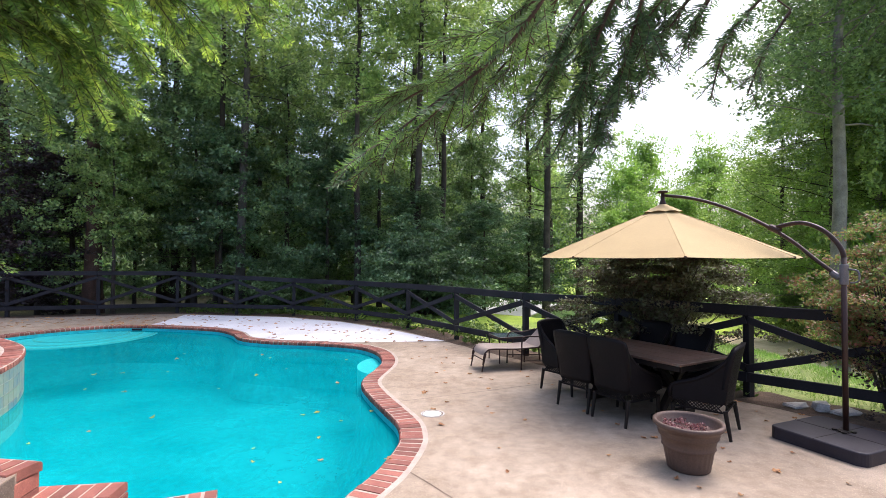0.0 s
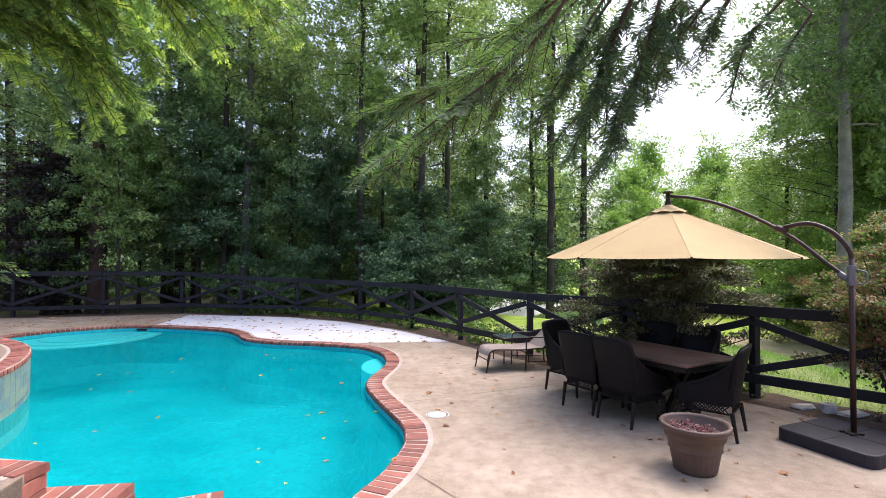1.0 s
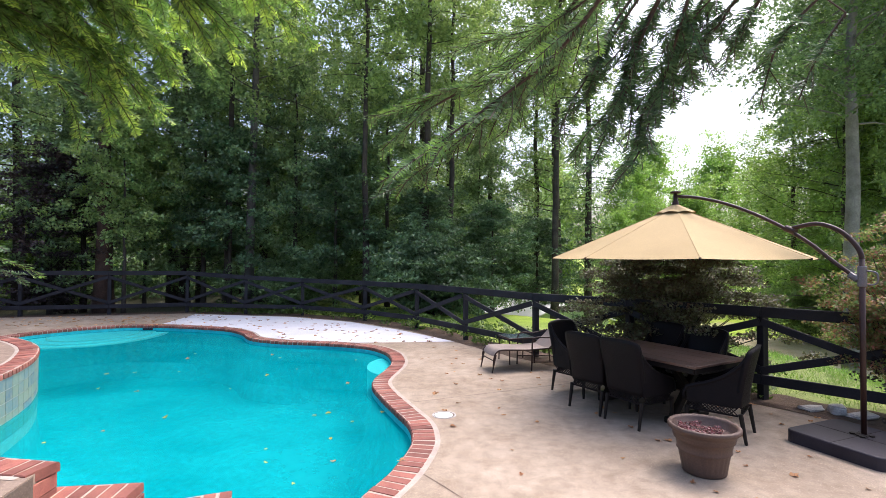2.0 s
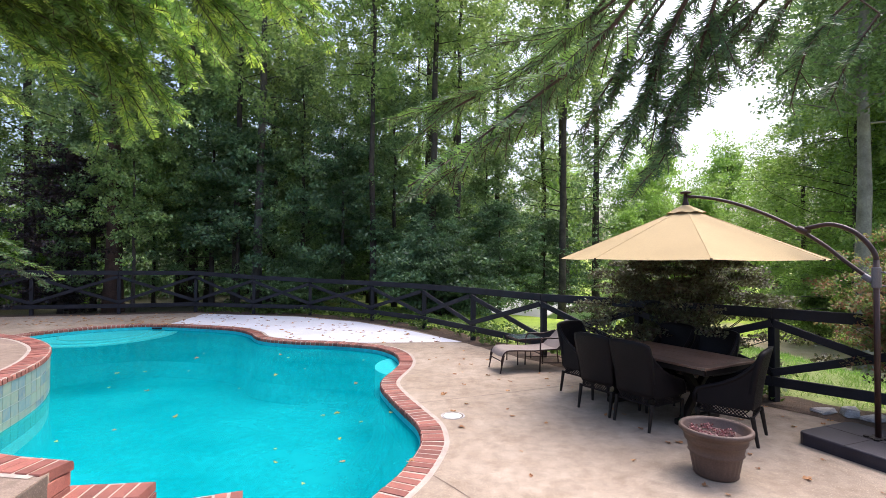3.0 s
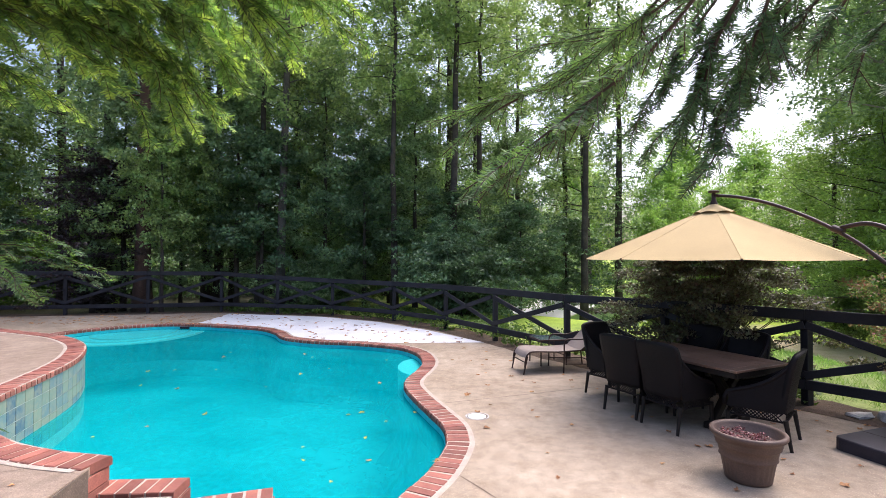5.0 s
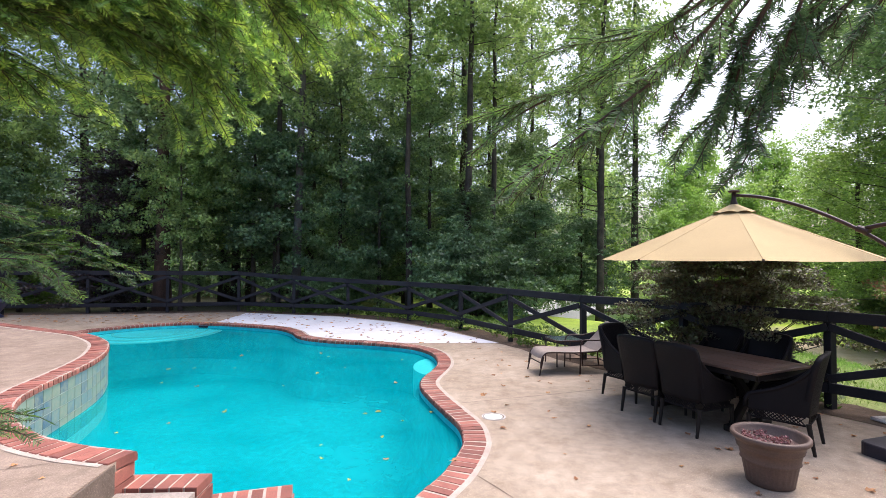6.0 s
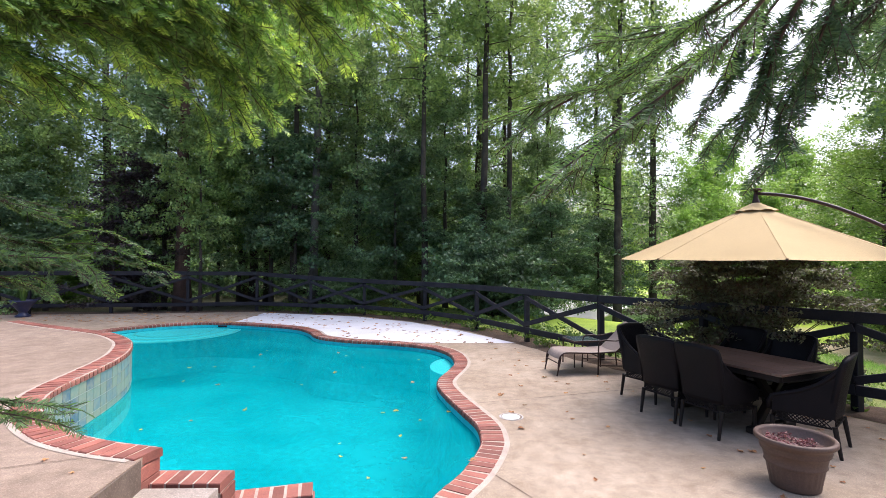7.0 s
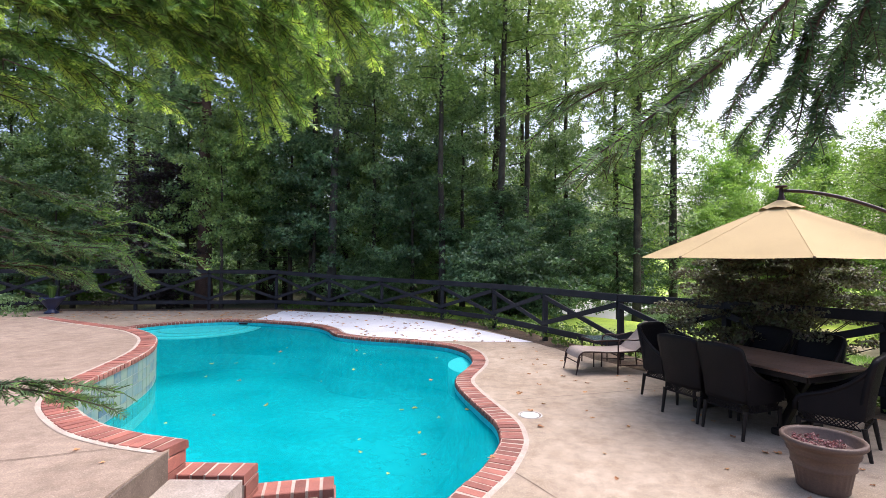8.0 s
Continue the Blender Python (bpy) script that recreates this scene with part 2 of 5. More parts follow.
def ground_material():
    """Lawn with worn earth patches, brown litter under the trees."""
    m, t, p = shader("lawn_and_litter")
    at = t.nodes.new("ShaderNodeNewGeometry").outputs["Position"]
    c = mixed(t, ramp(t, noise_of(t, at, 0.35, 5.0, 0.6), [(0.4, (0, 0, 0)), (0.62, (1, 1, 1))]), (0.22, 0.33, 0.03), (0.40, 0.52, 0.055))
    c = mixed(t, ramp(t, noise_of(t, at, 0.22, 4.0, 0.6), [(0.54, (0, 0, 0)), (0.68, (0.8, 0.8, 0.8))]), c, (0.50, 0.41, 0.25))
    sep = t.nodes.new("ShaderNodeSeparateXYZ")
    link(t, at, sep.inputs[0])
    worn = t.nodes.new("ShaderNodeMapRange")
    worn.inputs["From Min"].default_value, worn.inputs["From Max"].default_value = 15.0, 9.0
    link(t, sep.outputs["Y"], worn.inputs["Value"])
    c = mixed(t, worn.outputs[0], c, mixed(t, noise_of(t, at, 1.1, 5.0, 0.65), (0.10, 0.17, 0.03), (0.32, 0.34, 0.11)))
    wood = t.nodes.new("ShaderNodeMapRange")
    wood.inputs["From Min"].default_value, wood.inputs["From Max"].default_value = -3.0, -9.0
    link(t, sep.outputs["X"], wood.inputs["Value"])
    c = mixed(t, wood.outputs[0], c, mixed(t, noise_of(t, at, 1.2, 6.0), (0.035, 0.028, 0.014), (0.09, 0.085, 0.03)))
    c = mixed(t, 0.5, c, ramp(t, noise_of(t, at, 14, 6.0, 0.7), [(0.3, (0.25, 0.25, 0.25)), (0.7, (0.75, 0.75, 0.75))]), "OVERLAY")
    link(t, c, p.inputs["Base Color"])
    p.inputs["Roughness"].default_value = 0.95
    bumped(t, p, noise_of(t, at, 18, 5.0), 0.8, 0.05)
    return m


GROUND = ground_material()


# ---- mesh helpers ----
def finish(name, bm, material, parent=None, label="", smooth=False):
    me = bpy.data.meshes.new(name)
    bm.normal_update()
    bm.to_mesh(me)
    bm.free()
    me.materials.append(material)
    if smooth:
        me.shade_smooth()
    ob = new(name, me)
    if parent is not None:
        ob.parent = parent
    if label:
        tagged(ob, label)
    return ob


def part(name, bm, material, parent, label="", smooth=False):
    return finish(name, bm, material, parent, label, smooth)


def thing(name, m, label, category, group="", kind=""):
    ob = new(name)
    ob.empty_display_size = 0.1
    ob.matrix_world = m
    return tagged(ob, label, category, group, kind)


def add_box(bm, size, m=None, bevel=0.0):
    r = bmesh.ops.create_cube(bm, size=1.0, matrix=(m or Matrix()) @ Matrix.Diagonal((*size, 1)))
    if bevel:
        edges = {e for v in r["verts"] for e in v.link_edges}
        bmesh.ops.bevel(bm, geom=list(edges), offset=bevel, segments=1, affect="EDGES")
    return bm


def box(size, m=None, bevel=0.0):
    return add_box(bmesh.new(), size, m, bevel)


def beam(a, b, width, height, bevel=0.006, up=(0, 0, 1)):
    """A board from a to b; height is measured towards up."""
    a, b = Vector(a), Vector(b)
    d = (b - a)
    y = d.normalized()
    x = y.cross(Vector(up)).normalized()
    z = x.cross(y)
    m = Matrix((x, y, z)).transposed().to_4x4()
    m.translation = (a + b) / 2
    return box((width, d.length, height), m, bevel)


def tube(bm, points, radii, sides=10, cap=True):
    """A round tube through the points."""
    pts = [Vector(p) for p in points]
    if isinstance(radii, (int, float)):
        radii = [radii] * len(pts)
    rings, side = [], None
    for i, p in enumerate(pts):
        d = (pts[min(i + 1, len(pts) - 1)] - pts[max(i - 1, 0)]).normalized()
        if side is None:
            side = d.orthogonal().normalized()
        side = (side - d * side.dot(d)).normalized()
        other = d.cross(side)
        rings.append([bm.verts.new(p + radii[i] * (math.cos(a) * side + math.sin(a) * other)) for a in [2 * math.pi * k / sides for k in range(sides)]])
    for r0, r1 in zip(rings, rings[1:]):
        for k in range(sides):
            bm.faces.new((r0[k], r0[(k + 1) % sides], r1[(k + 1) % sides], r1[k]))
    if cap:
        bm.faces.new(rings[0][::-1])
        bm.faces.new(rings[-1])
    return bm


def lathe(profile, sides=40, wave=None):
    """Turned body from (radius, height) pairs; wave(angle, height) scales the radius."""
    bm = bmesh.new()
    rings = []
    for r, z in profile:
        rings.append([bm.verts.new(((r * (wave(a, z) if wave else 1)) * math.cos(a), (r * (wave(a, z) if wave else 1)) * math.sin(a), z)) for a in [2 * math.pi * k / sides for k in range(sides)]])
    for r0, r1 in zip(rings, rings[1:]):
        for k in range(sides):
            bm.faces.new((r0[k], r0[(k + 1) % sides], r1[(k + 1) % sides], r1[k]))
    bm.faces.new(rings[0][::-1])
    bm.faces.new(rings[-1])
    return bm


def spline(points, step=0.1, closed=False):
    """Catmull-Rom through the points, resampled at an even step."""
    p = [Vector((*q, 0)) if len(q) == 2 else Vector(q) for q in points]
    n = len(p)
    fine = []
    for i in range(n if closed else n - 1):
        q = [p[(i + k) % n] if closed else p[min(max(i + k, 0), n - 1)] for k in (-1, 0, 1, 2)]
        for k in range(20):
            u = k / 20
            fine.append(0.5 * (2 * q[1] + (q[2] - q[0]) * u + (2 * q[0] - 5 * q[1] + 4 * q[2] - q[3]) * u * u + (3 * q[1] - q[0] - 3 * q[2] + q[3]) * u ** 3))
    fine.append(p[0].copy() if closed else p[-1].copy())
    out, left = [fine[0]], step
    for a, b in zip(fine, fine[1:]):
        length = (b - a).length
        while length >= left > 0:
            a = a + (b - a) * (left / length)
            out.append(a)
            length -= left
            left = step
        left -= length
    return out


def normals(points):
    """The way to the left of each point of a level path."""
    out = []
    for i in range(len(points)):
        d = points[min(i + 1, len(points) - 1)] - points[max(i - 1, 0)]
        out.append(Vector((-d.y, d.x, 0)).normalized())
    return out


def ribbon(a, b, bm=None):
    """A strip of faces between two rows of points."""
    bm = bm or bmesh.new()
    va, vb = [bm.verts.new(p) for p in a], [bm.verts.new(p) for p in b]
    for i in range(len(va) - 1):
        bm.faces.new((va[i], va[i + 1], vb[i + 1], vb[i]))
    return bm


def filled(loops, z, skirt=0.0):
    """A level sheet bounded by an outer loop and hole loops, with an edge of the given depth."""
    bm = bmesh.new()
    edges, rows = [], []
    for loop in loops:
        vs = [bm.verts.new((p[0], p[1], z)) for p in loop]
        rows.append(vs)
        edges += [bm.edges.new((vs[i], vs[(i + 1) % len(vs)])) for i in range(len(vs))]
    bmesh.ops.triangle_fill(bm, use_beauty=True, use_dissolve=False, edges=edges, normal=(0, 0, 1))
    for f in bm.faces:
        if f.normal.z < 0:
            f.normal_flip()
    if skirt:
        for vs in rows:
            low = [bm.verts.new(v.co - Vector((0, 0, skirt))) for v in vs]
            for i in range(len(vs)):
                k = (i + 1) % len(vs)
                bm.faces.new((vs[i], vs[k], low[k], low[i]))
    return bm


def numpy_mesh(name, verts, faces, material):
    """A mesh from arrays: verts (n, 3), faces (m, 3 or 4)."""
    me = bpy.data.meshes.new(name)
    verts, faces = np.asarray(verts, dtype=np.float32), np.asarray(faces, dtype=np.int32)
    k = faces.shape[1]
    me.vertices.add(len(verts))
    me.vertices.foreach_set("co", verts.ravel())
    me.loops.add(faces.size)
    me.loops.foreach_set("vertex_index", faces.ravel())
    me.polygons.add(len(faces))
    me.polygons.foreach_set("loop_start", np.arange(0, faces.size, k, dtype=np.int32))
    me.update(calc_edges=True)
    me.materials.append(material)
    return me


# ---- ground, patio and pool ----
DECK_EDGE = [(-26.0, 11.0), (-19.2, 13.2), (-16.8, 14.1), (-14.3, 14.65), (-11.85, 15.3), (-9.6, 15.95), (-7.5, 15.55), (-5.55, 15.2), (-3.45, 14.0),
             (-1.85, 12.5), (-0.6, 10.75), (0.75, 8.75), (2.05, 7.25), (3.35, 5.95), (4.7, 4.4), (6.4, 2.6), (9.0, -1.0), (9.0, -8.0), (-26.0, -8.0)]
COPING = [(-2.45, 2.6), (-1.75, 2.5), (-1.28, 2.85), (-1.06, 3.34), (-0.9, 3.76), (-0.78, 4.32), (-0.77, 4.67), (-0.85, 5.13), (-1.08, 5.67), (-1.33, 6.25), (-1.52, 6.78),
          (-1.55, 7.16), (-1.47, 7.71), (-1.42, 8.24), (-1.49, 8.84), (-1.7, 9.45), (-2.11, 10.0), (-2.66, 10.32), (-3.46, 10.56), (-4.25, 10.7),
          (-5.08, 11.09), (-5.63, 11.88), (-6.35, 12.54), (-7.44, 12.95), (-8.55, 13.2), (-9.54, 13.18), (-10.23, 12.83), (-10.78, 12.34), (-11.24, 11.6),
          (-11.3, 10.7), (-10.9, 9.6), (-10.2, 8.9)]
RIM = [(-3.36, 2.81), (-3.82, 2.88), (-4.34, 3.05), (-4.92, 3.40), (-5.26, 3.71), (-5.50, 4.02), (-5.66, 4.35), (-5.79, 4.7), (-5.91, 5.04), (-6.14, 5.64),
       (-6.46, 6.27), (-6.99, 7.0), (-7.52, 7.49), (-8.21, 7.95), (-8.94, 8.25), (-9.9, 8.6), (-10.8, 8.95), (-11.7, 9.35)]
WATER_Z, DECK2 = -0.13, 0.48

outer = spline(COPING, 0.1)
left_of = normals(outer)
inner = [p + n * 0.23 for p, n in zip(outer, left_of)]
rim = spline(RIM, 0.1)
rim_n = [-n for n in normals(rim)]

center = Vector((-4.0, 8.0, 0))


def land(x, y):
    """Height of the ground: level round the patio, falling away behind the fence."""
    fx = min(max((x + 6) / 10, 0), 1)
    d = max(0.0, math.hypot(x - center.x, y - center.y) - (9.5 if y > 3 else 14))
    s = min(d / (16 - 8 * fx), 1.0)
    s = s * s * (3 - 2 * s)
    return -0.05 - s * (0.6 + 2.0 * fx) + 0.25 * s * noise.noise(Vector((x * 0.15, y * 0.15, 0)))


def ground_sheet():
    """One sheet from under the patio's edge to the horizon."""
    edge = spline(DECK_EDGE, 0.7, True)[:-1]
    bm = bmesh.new()
    rows = []
    for k, s in enumerate((-0.25, 0.35, 0.9, 1.6, 2.5, 3.6, 5, 6, 7, 8.2, 9.5, 11, 13, 15, 18, 21, 25, 30, 35, 50, 80, 140, 300, 800, 2500)):
        row = []
        for p in edge:
            d = (p - center).normalized()
            q = p + d * s
            row.append(bm.verts.new((q.x, q.y, -0.14 if k == 0 else land(q.x, q.y))))
        rows.append(row)
    n = len(edge)
    for r0, r1 in zip(rows, rows[1:]):
        for i in range(n):
            bm.faces.new((r0[i], r0[(i + 1) % n], r1[(i + 1) % n], r1[i]))
    bmesh.ops.recalc_face_normals(bm, faces=bm.faces)
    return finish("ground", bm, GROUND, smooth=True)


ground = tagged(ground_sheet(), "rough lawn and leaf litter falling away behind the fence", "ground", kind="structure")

pool_loop = [p.lerp(q, 0.5) for p, q in zip(outer, inner)] + [p - n * 0.12 for p, n in zip(rim[::-1], rim_n[::-1])][18:] + [Vector((-3.45, 2.85, 0)), Vector((-2.84, 2.95, 0)), Vector((-2.36, 3.2, 0)), Vector((-2.4, 2.75, 0))]
deck = tagged(finish("patio", filled([spline(DECK_EDGE, 0.5, True)[:-1], pool_loop], 0.0, 0.16), DECK),
              "tan broom-finished concrete patio with stains and fallen leaves", "patio", kind="structure")

# white-coated part of the patio between pool and fence
patch = [(-8.75, 13.28), (-9.05, 15.7), (-7.5, 15.45), (-5.6, 15.08), (-3.5, 13.9), (-1.95, 12.4), (-0.5, 10.62), (-1.6, 10.5), (-2.66, 10.42)]
patch += [(p.x - n.x * 0.06, p.y - n.y * 0.06) for p, n in zip(outer, left_of) if -8.6 < p.x < -2.75 and p.y > 10]
tagged(finish("white_patio_coating", filled([patch], 0.004), WHITE), "white-coated stretch of patio beside the pool, strewn with leaves", "patio coating", kind="structure")

# pool shell
shell_top = [p + n * 0.02 for p, n in zip(inner, left_of)]
wall_row = [p - n * 0.03 for p, n in zip(rim, rim_n)]
shell_loop = shell_top + wall_row[::-1][20:] + [Vector((-3.36, 2.83, 0)), Vector((-2.84, 3.0, 0)), Vector((-2.33, 3.33, 0)), Vector((-2.2, 2.9, 0))]
bm = bmesh.new()
n = len(shell_loop)
levels = [0.0, -0.4, -0.9, -1.25]
mid = sum(shell_loop, Vector()) / n
rings = []
for k, z in enumerate(levels):
    pull = (0, 0.0, 0.04, 0.12)[k]
    rings.append([bm.verts.new((p.x + (mid.x - p.x) * pull, p.y + (mid.y - p.y) * pull, z - 0.06)) for p in shell_loop])
for r0, r1 in zip(rings, rings[1:]):
    for i in range(n):
        bm.faces.new((r0[i], r0[(i + 1) % n], r1[(i + 1) % n], r1[i]))
low = rings[-1]
edges = [bm.edges.get((low[i], low[(i + 1) % n])) for i in range(n)]
bmesh.ops.triangle_fill(bm, use_beauty=True, use_dissolve=False, edges=edges)
pool = tagged(finish("pool_shell", bm, PLASTER), "free-form swimming pool with turquoise plaster", "pool", kind="structure")


def disc(cx, cy, rx, ry, z, deep, turn=0.0):
    bm = bmesh.new()
    ring = [(cx + rx * math.cos(a) * math.cos(turn) - ry * math.sin(a) * math.sin(turn), cy + rx * math.cos(a) * math.sin(turn) + ry * math.sin(a) * math.cos(turn)) for a in [2 * math.pi * k / 64 for k in range(64)]]
    top = [bm.verts.new((x, y, z)) for x, y in ring]
    bot = [bm.verts.new((x, y, z - deep)) for x, y in ring]
    bm.faces.new(top)
    for i in range(64):
        bm.faces.new((top[i], bot[i], bot[(i + 1) % 64], top[(i + 1) % 64]))
    return bm


for rx, ry, z in ((1.0, 1.1, -0.138), (1.33, 1.48, -0.15), (1.65, 1.85, -0.165)):
    step = part("pool_step", disc(-9.9, 12.25, rx, ry, z, 0.02), STEPBLUE, pool)
    turns = [2 * math.pi * k / 64 for k in range(65)]
    rings = [[Vector((-9.9 + rx * f * math.cos(a), 12.25 + ry * f * math.sin(a), z + 0.002)) for a in turns] for f in (0.94, 1.0)]
    part("nosing", ribbon(rings[1], rings[0]), WHITEPLASTIC, step, "white step nosing")
part("pool_seat", disc(-1.75, 8.75, 0.42, 0.75, -0.142, 0.5, 0.1), STEPBLUE, pool)

water = filled([shell_loop], WATER_Z)
water = tagged(finish("water", water, WATER), "still turquoise pool water with floating leaves", "water", kind="structure")
water.visible_shadow = False

# dark waterline band and skimmer mouth
band = [p + n * 0.015 for p, n in zip(inner, left_of)]
part("waterline_band", ribbon([p + Vector((0, 0, -0.05)) for p in band], [p + Vector((0, 0, -0.2)) for p in band]),
     surface("waterline_tile", (0.05, 0.11, 0.10), (0.12, 0.22, 0.20), 6, 30, 0.4, 0.2, 0.002), pool, "dark green waterline tile band")
near_skimmer = min(range(len(inner)), key=lambda i: (inner[i] - Vector((-8.95, 12.95, 0))).length)
a, b = inner[near_skimmer - 1], inner[near_skimmer + 2]
part("skimmer_mouth", beam(a + Vector((0.0, -0.03, -0.09)), b + Vector((0.0, -0.03, -0.09)), 0.03, 0.05), BLACKWOOD, pool, "black skimmer mouth")

# coping: mortar bed, then each brick
bed_z = 0.006
coping = tagged(finish("pool_coping", ribbon([p + Vector((0, 0, bed_z)) for p in inner], [p - n * 0.055 + Vector((0, 0, 0.0035)) for p, n in zip(outer, left_of)]), MORTAR),
                "red brick pool coping in pale mortar", "coping", kind="structure")
part("mortar_face", ribbon([p + Vector((0, 0, -0.06)) for p in inner], [p + Vector((0, 0, bed_z)) for p in inner]), MORTAR, coping)


def brick_mesh(length, width, height, nose=True):
    """A header brick along +y, with a rounded nose at its pool end."""
    bm = bmesh.new()
    prof = [(-0.0, -height), (0.0, -0.006), (0.006, 0.0), (length - 0.03, 0.0), (length - 0.01, -0.006), (length, -0.022), (length, -height)] if nose else \
           [(0.0, -height), (0.0, -0.006), (0.006, 0.0), (length - 0.006, 0.0), (length, -0.006), (length, -height)]
    for s in (-1, 1):
        for (y, z) in prof:
            bm.verts.new((s * width / 2, y, z))
    bm.verts.ensure_lookup_table()
    k = len(prof)
    bm.faces.new(bm.verts[:k])
    bm.faces.new(bm.verts[k:][::-1])
    for i in range(k):
        j = (i + 1) % k
        bm.faces.new((bm.verts[i], bm.verts[i + k], bm.verts[j + k], bm.verts[j]))
    bmesh.ops.recalc_face_normals(bm, faces=bm.faces)
    me = bpy.data.meshes.new("brick")
    bm.to_mesh(me)
    bm.free()
    me.materials.append(BRICK)
    return me


def lay_bricks(path, ways, z, mesh, parent, gap=0.0):
    """Bricks from the path towards ways; gap: the least step between neighbours at either end."""
    rng = random.Random(5)
    last = None
    for p, d in zip(path, ways):
        if last and min((p - last[0]).length, (p + d * 0.2 - last[1]).length) < gap:
            continue
        last = (p, p + d * 0.2)
        ob = new("brick", mesh)
        ob.parent = parent
        ob.matrix_world = Matrix.Translation((p.x, p.y, z + rng.uniform(-0.003, 0.003))) @ Matrix.Rotation(math.atan2(d.y, d.x) - math.pi / 2 + rng.uniform(-0.02, 0.02), 4, "Z")


HEADER = brick_mesh(0.25, 0.085, 0.07)

# ---- raised deck with its tiled wall and steps ----
deck2_loop = [p - n * 0.10 for p, n in zip(rim, rim_n)] + [Vector((-12.6, 9.2, 0)), Vector((-15.5, 7.2, 0)), Vector((-18, 3, 0)), Vector((-18, -5, 0)), Vector((-2.9, -5, 0)), Vector((-3.2, 1.89, 0)), Vector((-3.33, 2.6, 0))]
tagged(finish("raised_deck", filled([deck2_loop], DECK2 - 0.004, 0.5), RAISED), "raised tan concrete deck above the pool", "deck", kind="structure")
rim_coping = tagged(finish("rim_coping", ribbon([p - n * 0.285 + Vector((0, 0, DECK2 + 0.0)) for p, n in zip(rim, rim_n)], [p + n * 0.0 + Vector((0, 0, DECK2 + 0.005)) for p, n in zip(rim, rim_n)]), MORTAR),
                    "red brick rim coping of the raised deck", "coping", kind="structure")
part("mortar_face", ribbon([p + Vector((0, 0, DECK2 + 0.005)) for p in rim], [p + Vector((0, 0, DECK2 - 0.07)) for p in rim]), MORTAR, rim_coping)

tile_row = [p - n * 0.015 for p, n in zip(rim, rim_n)]
tile_wall = tagged(finish("tiled_wall", ribbon([p + Vector((0, 0, DECK2 - 0.06)) for p in tile_row], [p + Vector((0, 0, -0.5)) for p in tile_row]), GROUT),
                   "curved pool wall of blue-green slate-look tiles", "wall", kind="structure")


def steps():
    """Concrete steps down from the raised deck, each ending in a brick nose over the pool."""
    grey = concrete("step_concrete", (0.25, 0.21, 0.18), (0.34, 0.29, 0.25), (0.19, 0.16, 0.13))
    st = thing("pool_steps", Matrix(), "concrete steps with red brick noses beside the pool", "steps", kind="structure")
    for name, corners, z in (("upper_tread", [(-3.34, 2.62), (-2.80, 2.70), (-2.72, 1.9), (-2.5, -1.0), (-3.0, -1.0), (-3.2, 1.89)], 0.26),
                             ("lower_tread", [(-2.86, 2.72), (-2.22, 2.98), (-2.05, 2.3), (-1.8, -1.0), (-2.5, -1.0), (-2.72, 1.9)], 0.045)):
        part(name, filled([corners], z, 0.5), grey, st)
    for a, b, z in (((-3.42, 2.68), (-2.81, 2.76), 0.26), ((-2.86, 2.88), (-2.25, 3.12), 0.045)):
        a, b = Vector((*a, 0)), Vector((*b, 0))
        d = (b - a).normalized()
        nose = Vector((-d.y, d.x, 0))
        row = part("nose_bed", filled([[a, b - d * 0.012, b - d * 0.012 + nose * 0.225, a + nose * 0.225]], z + 0.003, 0.26), MORTAR, st)
        k = round((b - a).length / 0.104)
        path = [a + d * (0.052 + i * (b - a).length / k) - nose * 0.01 for i in range(k)]
        lay_bricks(path, [nose] * k, z + 0.006, HEADER, row)
        for i in range(2):
            side = new("brick", SIDEBRICK)
            side.parent = row
            side.matrix_world = Matrix.Translation((b - d * 0.005 + nose * 0.12 + Vector((0, 0, z - 0.122 - 0.106 * i)))) @ Matrix.Rotation(math.atan2(nose.y, nose.x) - math.pi / 2, 4, "Z")
    part("riser", filled([[(-3.345, 2.6), (-3.19, 1.88), (-2.9, -1.0), (-2.86, -1.0), (-3.165, 1.88), (-3.325, 2.6)]], DECK2 - 0.012, 0.4), concrete("stained_riser", (0.085, 0.065, 0.05), (0.16, 0.12, 0.095), (0.05, 0.04, 0.03)), st, "dark stained riser")
    wall = part("end_bed", box((0.012, 0.21, 0.5), pose(-3.357, 2.69, 0.15, 0, 0, 5)), MORTAR, st)
    for k in range(2):
        ob = new("brick", SIDEBRICK)
        ob.parent = wall
        ob.matrix_world = pose(-3.342, 2.705, DECK2 - 0.122 - 0.106 * k, 0, 0, 5)
    return st


def side_brick():
    bm = box((0.016, 0.23, 0.1), None, 0.003)
    me = bpy.data.meshes.new("brick")
    bm.to_mesh(me)
    bm.free()
    me.materials.append(BRICK)
    return me


SIDEBRICK = side_brick()
steps()


# joints and cracks in the concrete
def seam(points, z, wide):
    p = spline(points, 0.15)
    n = normals(p)
    rng = random.Random(3)
    w = [wide * rng.uniform(0.5, 1.3) for _ in p]
    return ribbon([a - b * c + Vector((0, 0, z)) for a, b, c in zip(p, n, w)], [a + b * c + Vector((0, 0, z)) for a, b, c in zip(p, n, w)])


